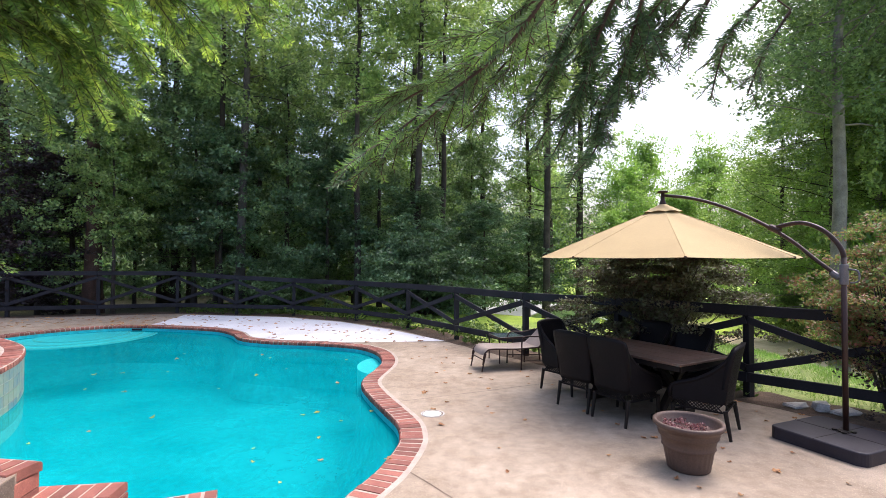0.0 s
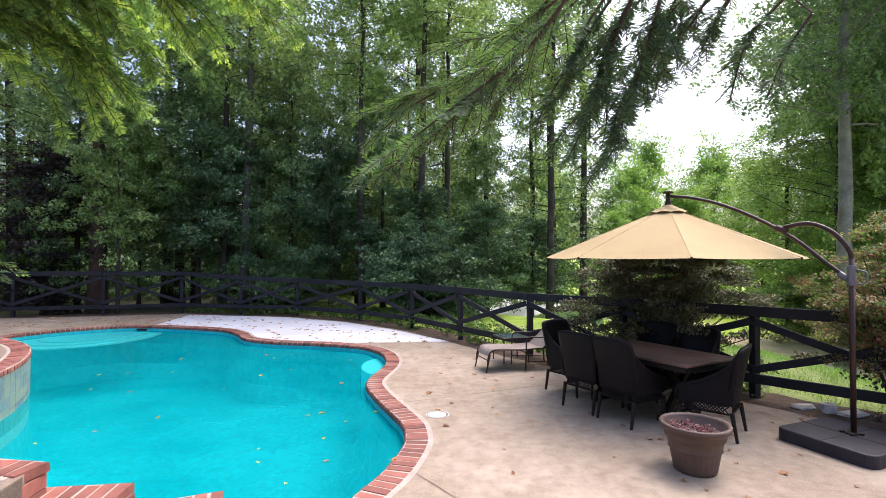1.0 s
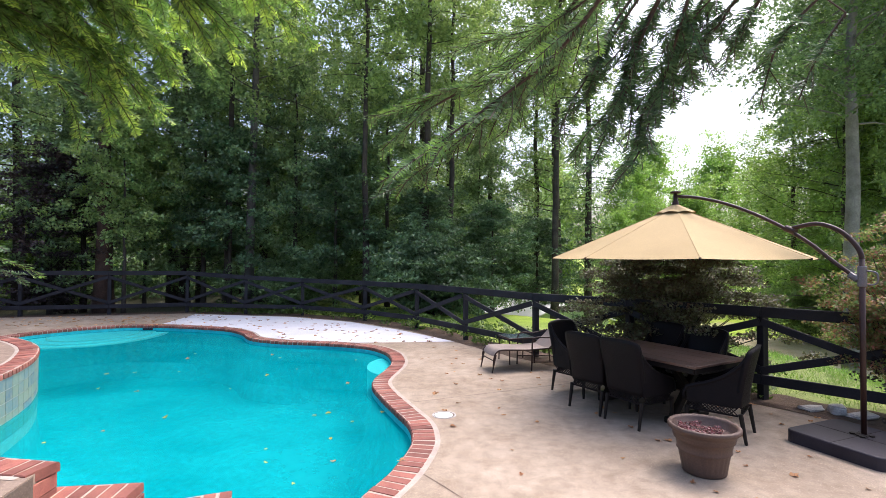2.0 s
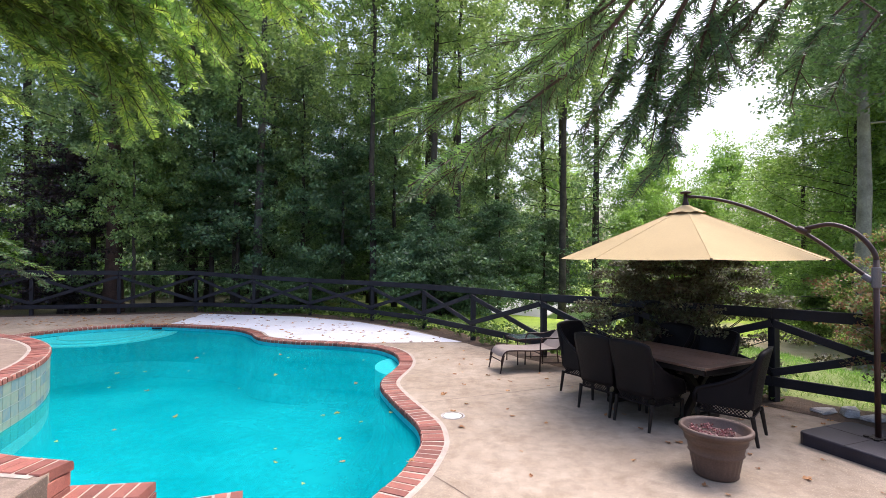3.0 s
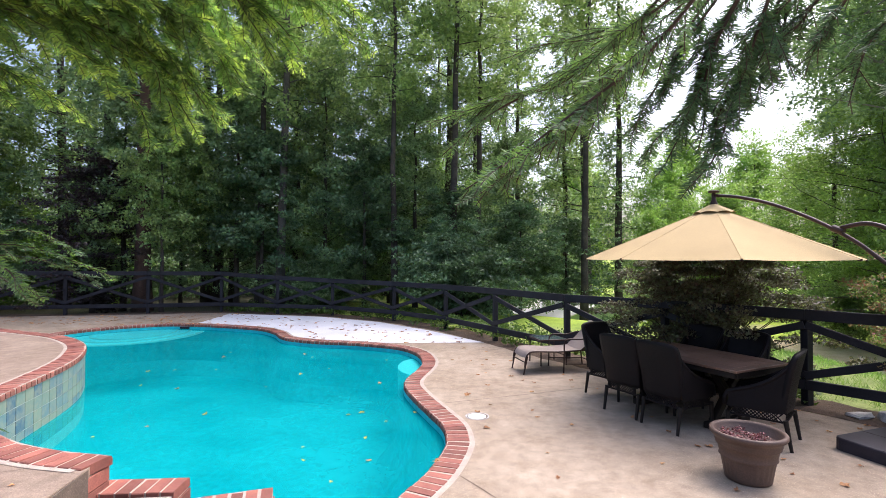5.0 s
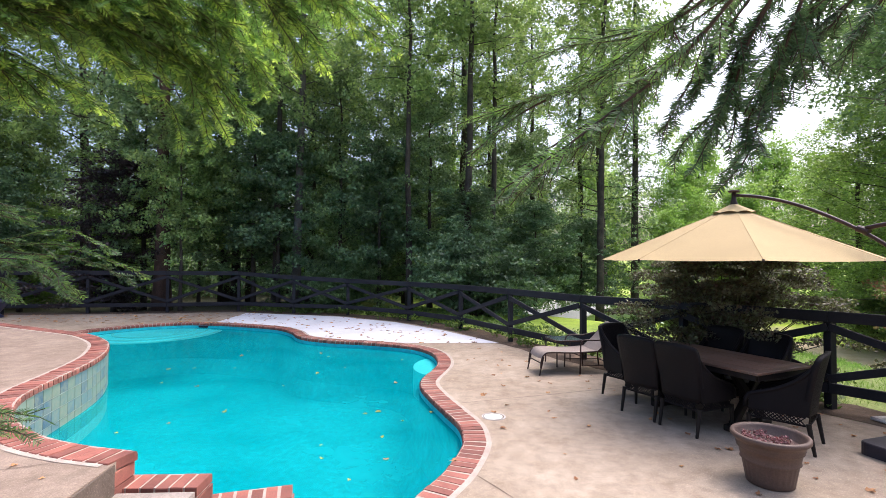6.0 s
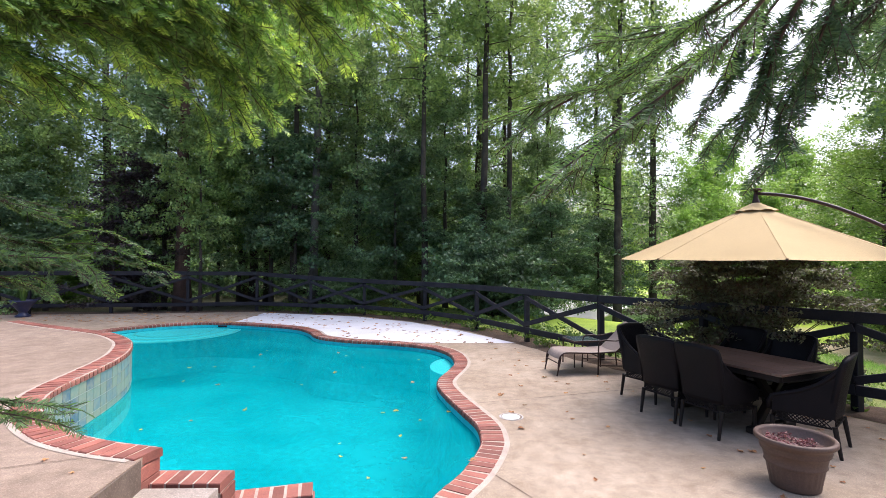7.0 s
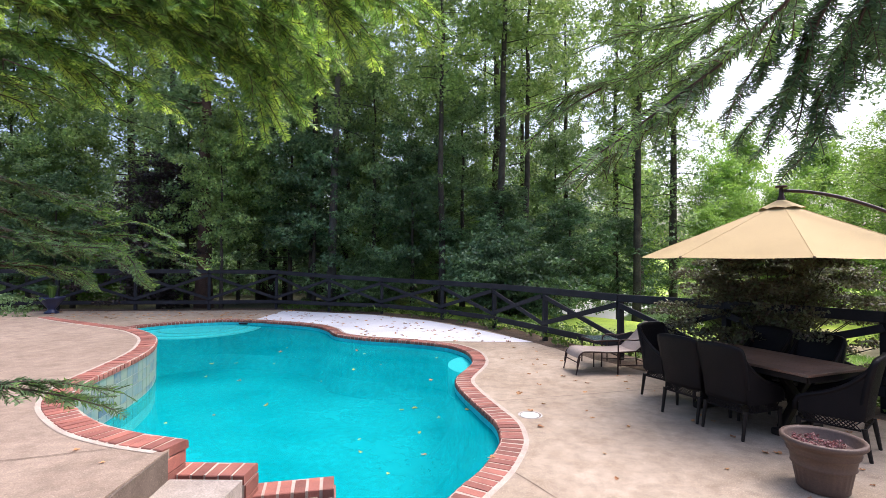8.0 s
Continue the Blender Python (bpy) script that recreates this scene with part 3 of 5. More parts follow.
JOINT = surface("dark_joint_filler", (0.10, 0.07, 0.05), (0.18, 0.13, 0.10), 6, 80, 0.95, 0.4, 0.002)
for name, pts, z, w in (("expansion_joint", [(-1.22, 5.86), (-0.6, 6.13), (0.1, 6.44), (0.8, 6.76), (2.2, 7.35)], 0.003, 0.006),
                        ("expansion_joint", [(-0.93, 3.86), (-0.7, 3.58), (-0.48, 3.29), (0.2, 2.4), (1.2, 1.0)], 0.003, 0.006),
                        ("crack", [(-3.75, 2.56), (-4.0, 2.42), (-4.33, 2.24), (-5.2, 1.8), (-6.5, 1.2)], DECK2 + 0.002, 0.005)):
    tagged(finish(name, seam(pts, z, w), JOINT), "dark joint line across the concrete", "joint", kind="structure")

# soil strip between patio and fence
edge = spline(DECK_EDGE[1:16], 0.3)
edge_n = normals(edge)
rng = random.Random(8)
tagged(finish("soil_strip", ribbon([p - n * rng.uniform(0.0, 0.1) + Vector((0, 0, 0.004)) for p, n in zip(edge, edge_n)], [p + n * rng.uniform(0.75, 0.95) + Vector((0, 0, -0.02)) for p, n in zip(edge, edge_n)]), SOILBED),
       "strip of dark soil and leaf litter along the fence", "soil", kind="structure")


# ---- fence ----
POSTS = [(-21.4, 12.6, 1.45), (-19.1, 13.5, 1.45), (-16.9, 14.4, 1.45), (-14.33, 15.0, 1.45), (-11.87, 15.6, 1.44), (-9.68, 16.35, 1.42), (-7.44, 15.87, 1.30), (-5.45, 15.59, 1.22),
         (-3.17, 14.31, 1.20), (-1.5, 12.77, 1.20), (-0.24, 10.92, 1.22), (1.06, 9.04, 1.22), (2.36, 7.61, 1.24), (3.65, 6.2, 1.25), (5.05, 4.75, 1.25), (6.6, 3.2, 1.25)]
fence = thing("fence", Matrix(), "black painted timber fence with crossed boards", "fence", kind="structure")
for x, y, h in POSTS:
    part("post", box((0.1, 0.1, h + 0.28), pose(x, y, h / 2 - 0.17, 0, 0, 20), 0.006), BLACKWOOD, fence)
for (x0, y0, h0), (x1, y1, h1) in zip(POSTS, POSTS[1:]):
    a, b = Vector((x0, y0, 0)), Vector((x1, y1, 0))
    d = (b - a).normalized()
    face = Vector((d.y, -d.x, 0)) * 0.07
    up = Vector((0, 0, 1))
    part("top_rail", beam(a + face + up * (h0 - 0.07), b + face + up * (h1 - 0.07), 0.038, 0.14), BLACKWOOD, fence)
    part("bottom_rail", beam(a + face + up * 0.27, b + face + up * 0.27, 0.038, 0.13), BLACKWOOD, fence)
    part("brace", beam(a + face * 0.98 + up * (h0 - 0.2), b + face * 0.98 + up * 0.39, 0.03, 0.10), BLACKWOOD, fence)
    part("brace", beam(a + face * 1.5 + up * 0.39, b + face * 1.5 + up * (h1 - 0.2), 0.03, 0.10), BLACKWOOD, fence)


# ---- trees ----
def leaf_arrays(centres, rng, per, radius, flat, size, droop=0.25, flatness=0.6):
    """Folded four-cornered leaves scattered round the centres: vertices and faces."""
    c = np.repeat(np.asarray(centres, dtype=np.float64), per, axis=0)
    n = len(c)
    off = rng.normal(size=(n, 3))
    off *= (rng.uniform(0, 1, n) ** 0.45 / np.linalg.norm(off, axis=1))[:, None] * np.array([radius, radius, radius * flat])
    off[:, 2] -= droop * 0.6 * (off[:, 0] ** 2 + off[:, 1] ** 2) / max(radius, 0.01)
    c = c + off
    az = rng.uniform(0, 2 * np.pi, n)
    pitch = rng.normal(-0.35, 0.5, n)
    along = np.stack([np.cos(az) * np.cos(pitch), np.sin(az) * np.cos(pitch), np.sin(pitch)], 1)
    nrm = rng.normal(size=(n, 3)) * (1 - flatness) + np.array([0, 0, 1.0]) * flatness
    side = np.cross(along, nrm)
    side /= np.linalg.norm(side, axis=1)[:, None] + 1e-9
    fold = np.cross(side, along)
    s = size * rng.uniform(0.6, 1.3, n)[:, None]
    a, b = c - along * s * 0.5, c + along * s * 0.5
    m = c - along * s * 0.06
    l = m + side * s * 0.3 + fold * s * 0.1
    r = m - side * s * 0.3 + fold * s * 0.1
    v = np.stack([a, r, b, l], 1).reshape(-1, 3)
    i = np.arange(n)[:, None] * 4
    return v, i + np.array([[0, 1, 2, 3]])


def limb_path(start, az, rise, length, rng, bends=4, sag=0.0):
    p, d = Vector(start), Vector((math.cos(az) * math.cos(rise), math.sin(az) * math.cos(rise), math.sin(rise)))
    out = [p.copy()]
    for k in range(bends):
        d = (d + Vector(rng.normal(size=3) * 0.2) + Vector((0, 0, -sag))).normalized()
        p = p + d * (length / bends)
        out.append(p.copy())
    return out


def tree(name, label, seed, height, trunk_r, first, reach, limbs, clusters, per, leaf, bark, leaves, spread=0.55, rise=0.35, sag=0.02, flat=0.8, shape="tall", lean=(0, 0), category="tree", sides=9):
    """A tapered trunk with limbs; sprays of leaves along the outer part of every limb."""
    rng = np.random.default_rng(seed)
    ob = thing(name, Matrix(), label, category)
    bm = bmesh.new()
    k = 9
    trunk = [Vector((lean[0] * height * (i / k) + rng.normal(0, 0.012 * height * i / k * 0.4), lean[1] * height * (i / k) + rng.normal(0, 0.012 * height * i / k * 0.4), height * i / k - 0.3)) for i in range(k + 1)]
    radii = [trunk_r * (1.35 if i == 0 else 1.0) * (1 - 0.86 * (i / k) ** 1.1) for i in range(k + 1)]
    tube(bm, trunk, radii, sides)
    tips = []
    for j in range(limbs):
        f = first + (0.98 - first) * ((j + rng.uniform(0, 0.9)) / limbs)
        seg = min(int(f * k), k - 1)
        p = trunk[seg].lerp(trunk[seg + 1], f * k - seg)
        u = (f - first) / (1 - first)
        if shape == "tall":
            length = reach * (0.55 + 0.6 * math.sin(math.pi * min(u * 0.8 + 0.2, 1))) * rng.uniform(0.6, 1.15)
        elif shape == "cone":
            length = reach * (1.05 - 0.85 * u) * rng.uniform(0.75, 1.15)
        else:
            length = reach * math.sqrt(max(0.08, 1 - (u * 1.0) ** 2)) * rng.uniform(0.65, 1.15)
        az = j * 2.399 + rng.normal(0, 0.4)
        path = limb_path(p, az, rise * (0.4 + u) + rng.normal(0, 0.12), length, rng, 4, sag)
        r0 = max(0.01, trunk_r * 0.15 * (1 - 0.6 * u))
        tube(bm, path, [r0 * (1 - 0.8 * q / 4) for q in range(5)], 5, False)
        for q in range(clusters):
            w = 0.25 + 0.75 * (q + rng.uniform(0, 1)) / clusters
            s = min(int(w * 4), 3)
            at = path[s].lerp(path[s + 1], w * 4 - s)
            tips.append(tuple(at + Vector(rng.normal(size=3) * spread * (0.5 + 0.9 * w) * np.array([1, 1, 0.8]))))
    tips.append(tuple(trunk[-1]))
    part("trunk", bm, bark, ob, smooth=True)
    v, f = leaf_arrays(tips, rng, per, spread, flat, leaf)
    crown = new("crown", numpy_mesh("crown", v, f, leaves))
    crown.parent = ob
    return ob


def stand(ob, x, y, turn=0.0, size=1.0, label="", tall=1.0):
    """Plant a copy of a tree."""
    c = copy_thing(ob, Matrix())
    c.matrix_basis = Matrix.Translation((x, y, land(x, y) + 0.02)) @ Matrix.Rotation(radians(turn), 4, "Z") @ Matrix.Diagonal((size, size, size * tall, 1))
    if label:
        tagged(c, label)
    return c


def plant(ob, spots):
    """The first spot takes the tree itself, the others copies."""
    for x, y, turn, size, tall in spots[1:]:
        stand(ob, x, y, turn, size, "", tall)
    x, y, turn, size, tall = spots[0]
    ob.matrix_basis = Matrix.Translation((x, y, land(x, y) + 0.02)) @ Matrix.Rotation(radians(turn), 4, "Z") @ Matrix.Diagonal((size, size, size * tall, 1))


tall_a = tree("hardwood_tree", "tall hardwood with a bare lower trunk and airy crown", 11, 22, 0.26, 0.30, 3.4, 44, 5, 62, 0.165, BARK, MIDLEAF, 0.42, 0.4, lean=(0.02, 0))
plant(tall_a, [(-9.6, 23.0, 0, 1, 1), (-2.1, 24.5, 80, 1, 1.02), (5.0, 24.6, 200, 0.95, 1), (-14.5, 24, 140, 1.05, 1), (-20.5, 22, 250, 1, 1), (-6.8, 33, 20, 1.15, 1), (1.2, 35, 300, 1.1, 1), (-26, 30, 60, 1.1, 1), (-25.5, 17.5, 110, 1, 0.9), (-30, 21, 200, 1.1, 1), (-30.5, 14, 20, 1.05, 0.9), (-27.5, 19.5, 70, 1, 0.95)])
tall_b = tree("hardwood_tree", "slender dark hardwood with leaves to the lower trunk", 23, 19, 0.2, 0.2, 2.7, 44, 5, 60, 0.16, BARK, DARKLEAF, 0.42, 0.3, lean=(0.015, 0.01))
plant(tall_b, [(-5.7, 28.5, 0, 1.1, 1.1), (-12.3, 21, 100, 1, 1), (-17.5, 20.5, 30, 1.05, 1), (1.8, 28, 210, 1, 1.05), (-0.5, 31, 150, 1.05, 1.1), (-10.2, 29, 270, 1.15, 1.1), (-23, 25.5, 330, 1.1, 1.1), (-26.5, 22.5, 30, 1.1, 1), (-32, 20, 80, 1.1, 1), (-3.6, 38, 45, 1.2, 1.1), (-15, 33, 190, 1.2, 1.1)])
grey_trunk = tree("hardwood_tree", "straight grey-barked hardwood, rising out of the understory", 29, 21, 0.18, 0.34, 2.6, 40, 5, 60, 0.15, GREYBARK, MIDLEAF, 0.5, 0.4, lean=(0.02, 0.01))
plant(grey_trunk, [(-8.15, 17.75, 0, 1, 1)])
ivy = tree("ivy_clad_tree", "straight dark trunk clad in ivy sprays", 31, 17, 0.19, 0.08, 1.0, 60, 4, 40, 0.14, BARK, DARKLEAF, 0.4, 0.1, sag=0.05)
plant(ivy, [(5.2, 20.2, 0, 1, 1.05), (4.1, 26.0, 120, 1, 1.15)])
slender = tree("slender_tree", "slim dark straight trunk with a high thin crown", 39, 18, 0.15, 0.5, 2.2, 34, 5, 46, 0.18, BARK, MIDLEAF, 0.55, 0.35, lean=(0.018, 0.0))
plant(slender, [(-9.2, 18.3, 0, 1, 1), (-3.7, 17.6, 120, 0.9, 1), (-1.6, 18.4, 10, 1.1, 1.05), (-0.65, 20.2, 340, 1, 1), (3.4, 18.4, 15, 1, 1)])
redtrunk = tree("pine_tree", "reddish trunked tree close behind the fence", 37, 17, 0.3, 0.42, 2.6, 34, 5, 46, 0.18, REDBARK, DARKLEAF, 0.7, 0.3)
plant(redtrunk, [(-13.2, 17.2, 0, 1, 1)])
pale = tree("poplar_tree", "pale grey-barked tree with a light airy crown", 41, 21, 0.27, 0.44, 3.8, 60, 7, 76, 0.15, PALEBARK, DARKLEAF, 0.6, 0.5, lean=(0.012, 0.0))
plant(pale, [(12.9, 16.2, 0, 1, 1), (19.5, 22, 140, 1, 1), (17.2, 17.5, 70, 1.05, 1)])
green_tall = tree("hardwood_tree", "broad green hardwood at the lawn's edge", 43, 18, 0.22, 0.14, 4.2, 64, 7, 84, 0.15, BARK, LIMELEAF, 0.55, 0.4)
plant(green_tall, [(17.0, 21.5, 0, 1, 0.95), (22.0, 24.0, 90, 1.1, 1), (18.8, 27.5, 160, 0.9, 0.8), (21.5, 18.5, 240, 1.05, 1.05), (25.5, 29, 300, 1.2, 1.0), (27, 22, 30, 1.2, 1.1)])

under_a = tree("understory_tree", "dense shade-dark understory beech with layered sprays", 51, 9.5, 0.11, 0.1, 2.9, 48, 7, 62, 0.13, BARK, DARKLEAF, 0.38, 0.3, 0.04, 0.6, "round")
plant(under_a, [(-10.4, 18.9, 0, 1, 1), (-14.7, 18.2, 70, 1, 1.05), (-6.9, 19.4, 150, 1.0, 1.1), (-3.2, 19.8, 330, 1.0, 1.0), (-26.5, 15.2, 300, 1.1, 1), (-21.8, 17.6, 20, 1, 0.8), (-29, 18.5, 200, 1.2, 1.3), (-25, 19.5, 140, 1.2, 1.2), (-12.6, 22.8, 100, 1.2, 1.2), (-4.9, 23.4, 210, 1.1, 1.2), (-8.3, 24.6, 290, 1.2, 1.2), (0.8, 23.2, 40, 0.95, 1.05)])
under_b = tree("understory_tree", "grey-green dogwood with tiered drooping leaves", 57, 7.0, 0.09, 0.3, 2.5, 34, 7, 60, 0.14, BARK, BLUELEAF, 0.36, 0.2, 0.05, 0.5, "round")
plant(under_b, [(-8.9, 17.9, 0, 1, 1), (-1.6, 18.4, 90, 0.9, 0.75), (1.0, 18.2, 190, 0.85, 0.72), (-19.4, 16.6, 280, 0.9, 0.9), (3.0, 19.8, 20, 0.85, 0.8), (-5.0, 18.3, 140, 0.95, 1.0)])
copper = tree("copper_beech", "dark purple-leaved copper beech", 61, 7.2, 0.1, 0.06, 2.0, 36, 6, 62, 0.14, BARK, PURPLELEAF, 0.5, 0.15, 0.04, 0.3, "round")
plant(copper, [(-15.1, 17.1, 0, 0.95, 0.9)])
green_c = tree("young_tree", "young bright green maple at the wood's edge", 67, 8.5, 0.09, 0.42, 2.4, 34, 7, 56, 0.15, BARK, MIDLEAF, 0.36, 0.35, 0.03, 0.7, "round")
plant(green_c, [(-12.0, 16.5, 0, 0.8, 1.1), (-13.2, 19.6, 0, 0.9, 0.9), (-20.8, 18.8, 60, 1.1, 1.1), (17.0, 18.5, 210, 1.2, 1.2), (20.5, 16, 20, 1.3, 1.3)])
# Yellow-green leaf colour stands in for sun glow, also in gaps of the wood.
bright = tree("far_tree", "sunlit yellow-green tree beyond the lawn", 71, 12, 0.16, 0.08, 3.4, 48, 7, 70, 0.22, BARK, BRIGHTLEAF, 0.7, 0.4, 0.02, 0.8, "round")
plant(bright, [(-3.5, 35, 15, 0.9, 0.9), (-24.5, 22.5, 40, 0.8, 0.6), (-21, 24, 130, 0.7, 0.6), (0.2, 41, 95, 1.0, 0.9), (-8.5, 38, 175, 1.0, 0.9), (-14, 37, 215, 1.0, 0.9), (17.6, 50, 35, 0.95, 0.85), (23.4, 50, 75, 1.0, 0.95), (15, 45, 0, 0.9, 0.8), (21, 44, 60, 0.9, 1.0), (26, 41, 120, 1.0, 1.05), (31, 38, 190, 1.05, 1.2), (19, 53, 240, 1.2, 1.0), (28, 52, 300, 1.2, 1.1), (36, 44, 20, 1.2, 1.35), (11, 52, 80, 1.1, 1.0), (40, 36, 150, 1.2, 1.35), (24, 60, 220, 1.3, 1.2), (34, 30, 20, 1.1, 1.3), (12, 62, 310, 1.2, 1.2)])
dark_far = tree("far_tree", "tall green tree at the lawn's far side", 73, 16, 0.2, 0.1, 3.6, 50, 7, 70, 0.2, BARK, LIMELEAF, 0.7, 0.4, 0.02, 0.8, "tall")
plant(dark_far, [(27, 31, 0, 1, 1.05), (22, 26, 90, 0.9, 1.0), (30, 26, 180, 1.05, 1.1), (36, 37, 270, 1.1, 1.15), (17.5, 38, 30, 0.75, 0.6), (38, 26, 60, 1.2, 1.2), (44, 46, 140, 1.3, 1.3)])


def far_woods():
    """The closed wood behind the near trees, one mass of leaf sprays."""
    rng = np.random.default_rng(5)
    cs = []
    for k in range(1900):
        az = rng.uniform(-1.25, 0.2)
        d = rng.uniform(34, 58)
        h = rng.uniform(0, 1) ** 1.6 * 9
        cs.append((-0.6 + d * math.sin(az), -0.6 + d * math.cos(az), h - 1.5))
    v, f = leaf_arrays(cs, rng, 34, 2.0, 0.55, 0.45)
    ob = new("far_woods", numpy_mesh("far_woods", v, f, DARKLEAF))
    return tagged(ob, "deep green wood closing the view behind the near trees", "woods", kind="stuff")


far_woods()


def shrub(name, label, x, y, z0, seed, radius, height, stems, per, leaf, material, wood=BARK, flat=0.35, spray=0.2, category="shrub"):
    """Many thin stems from one foot, fans of small leaves on all of them."""
    rng = np.random.default_rng(seed)
    ob = thing(name, pose(x, y, z0), label, category)
    bm = bmesh.new()
    tips = []
    for j in range(stems):
        az = j * 2.399 + rng.normal(0, 0.3)
        out = radius * math.sqrt((j + 0.5) / stems) * rng.uniform(0.8, 1.1)
        top = height * math.sqrt(max(0.05, 1 - (out / radius / 1.15) ** 2)) * rng.uniform(0.75, 1.1)
        p = [Vector((0.12 * math.cos(az), 0.12 * math.sin(az), 0)), Vector((out * 0.35 * math.cos(az), out * 0.35 * math.sin(az), top * 0.5)), Vector((out * 0.75 * math.cos(az), out * 0.75 * math.sin(az), top * 0.88)), Vector((out * math.cos(az), out * math.sin(az), top))]
        tube(bm, p, [0.014, 0.009, 0.005, 0.002], 5, False)
        for w in np.linspace(0.3, 1.0, 7):
            s = min(int(w * 3), 2)
            tips.append(tuple(p[s].lerp(p[s + 1], w * 3 - s) + Vector(rng.normal(size=3) * spray * 0.8)))
    part("branching", bm, wood, ob, smooth=True)
    v, f = leaf_arrays(tips, rng, per, spray, flat, leaf)
    crown = new("foliage", numpy_mesh("foliage", v, f, material))
    crown.parent = ob
    return ob


shrub("japanese_maple", "dark purple Japanese maple growing through the fence", 3.05, 7.65, -0.05, 3, 1.75, 2.2, 56, 120, 0.055, MAPLELEAF, flat=0.3, spray=0.22)
shrub("bronze_shrub", "tall shrub with bronze-red new leaves beside the umbrella", 4.95, 5.35, 0.0, 4, 1.2, 2.2, 40, 130, 0.045, REDLEAF, spray=0.2)
shrub("dark_shrub", "dark purple-leaved shrub at the patio's edge", 5.1, 4.75, 0.0, 6, 0.9, 1.3, 50, 40, 0.05, PURPLELEAF, spray=0.17)
shrub("green_shrub", "green shrub behind the fence beside the lawn", 18.0, 25.5, -2.4, 7, 2.2, 3.0, 60, 44, 0.14, MIDLEAF, spray=0.4)
shrub("hedge_shrub", "grey-green shrub outside the fence", 9.6, 27.5, -2.5, 8, 2.2, 3.1, 60, 44, 0.14, MIDLEAF, spray=0.4)
shrub("hedge_shrub", "grey-green shrub outside the fence", 18.5, 17.0, -1.6, 9, 2.4, 3.3, 60, 40, 0.14, MIDLEAF, spray=0.4)
shrub("fence_bush", "leafy bush close behind the fence", -6.4, 17.6, -0.3, 12, 1.6, 2.0, 60, 44, 0.10, DARKLEAF, spray=0.3)
shrub("fence_bush", "leafy bush close behind the fence", -1.2, 16.4, -0.5, 13, 2.7, 3.1, 90, 44, 0.12, BLUELEAF, spray=0.35)


def groundcover():
    """Low green leaves along the fence foot."""
    rng = np.random.default_rng(9)
    cs = []
    line = [Vector((x, y, 0)) for x, y, h in POSTS[5:14]]
    for k in range(330):
        i = rng.integers(0, len(line) - 1)
        p = line[i].lerp(line[i + 1], rng.uniform())
        d = (line[i + 1] - line[i]).normalized()
        p = p + Vector((-d.y, d.x, 0)) * rng.uniform(-0.15, 1.6)
        cs.append((p.x, p.y, land(p.x, p.y) + rng.uniform(0.08, 0.28)))
    v, f = leaf_arrays(cs, rng, 30, 0.22, 0.4, 0.09)
    return tagged(new("groundcover", numpy_mesh("groundcover", v, f, GROUNDLEAF)), "low bright green plants along the fence foot", "plants", kind="stuff")


groundcover()


def ivy_bed():
    """Dark low planting beside the raised deck."""
    rng = np.random.default_rng(19)
    cs = [(rng.uniform(-23, -15.2), rng.uniform(8.5, 12.8), rng.uniform(0.1, 0.7)) for k in range(220)]
    v, f = leaf_arrays(cs, rng, 34, 0.26, 0.4, 0.10)
    return tagged(new("ivy_bed", numpy_mesh("ivy_bed", v, f, DARKLEAF)), "dark green low planting beside the raised deck", "plants", kind="stuff")


ivy_bed()


def grass_tufts():
    """Uneven tufts of thin upright blades on the lawn behind the fence."""
    rng = np.random.default_rng(29)
    x, y = rng.uniform(3.5, 11, 1500), rng.uniform(5.5, 12, 1500)
    keep = x + y > 10.6
    feet = np.array([(a, b, land(a, b)) for a, b in zip(x[keep], y[keep])])
    feet = np.repeat(feet, 14, axis=0) + rng.normal(size=(len(feet) * 14, 3)) * np.array([0.08, 0.08, 0.0])
    n = len(feet)
    az = rng.uniform(0, 2 * np.pi, n)
    side = np.stack([np.cos(az), np.sin(az), np.zeros(n)], 1) * 0.005
    tip = rng.normal(size=(n, 3)) * np.array([0.05, 0.05, 0.0]) + np.array([0, 0, 1.0]) * rng.uniform(0.03, 0.12, n)[:, None]
    v = np.stack([feet - side, feet + side, feet + tip * 0.6 + side * 0.7, feet + tip], 1).reshape(-1, 3)
    return tagged(new("grass_tufts", numpy_mesh("grass_tufts", v, np.arange(n)[:, None] * 4 + np.array([[0, 1, 2, 3]]), BRIGHTLEAF)), "uneven yellow-green grass on the lawn", "grass", kind="stuff")


grass_tufts()


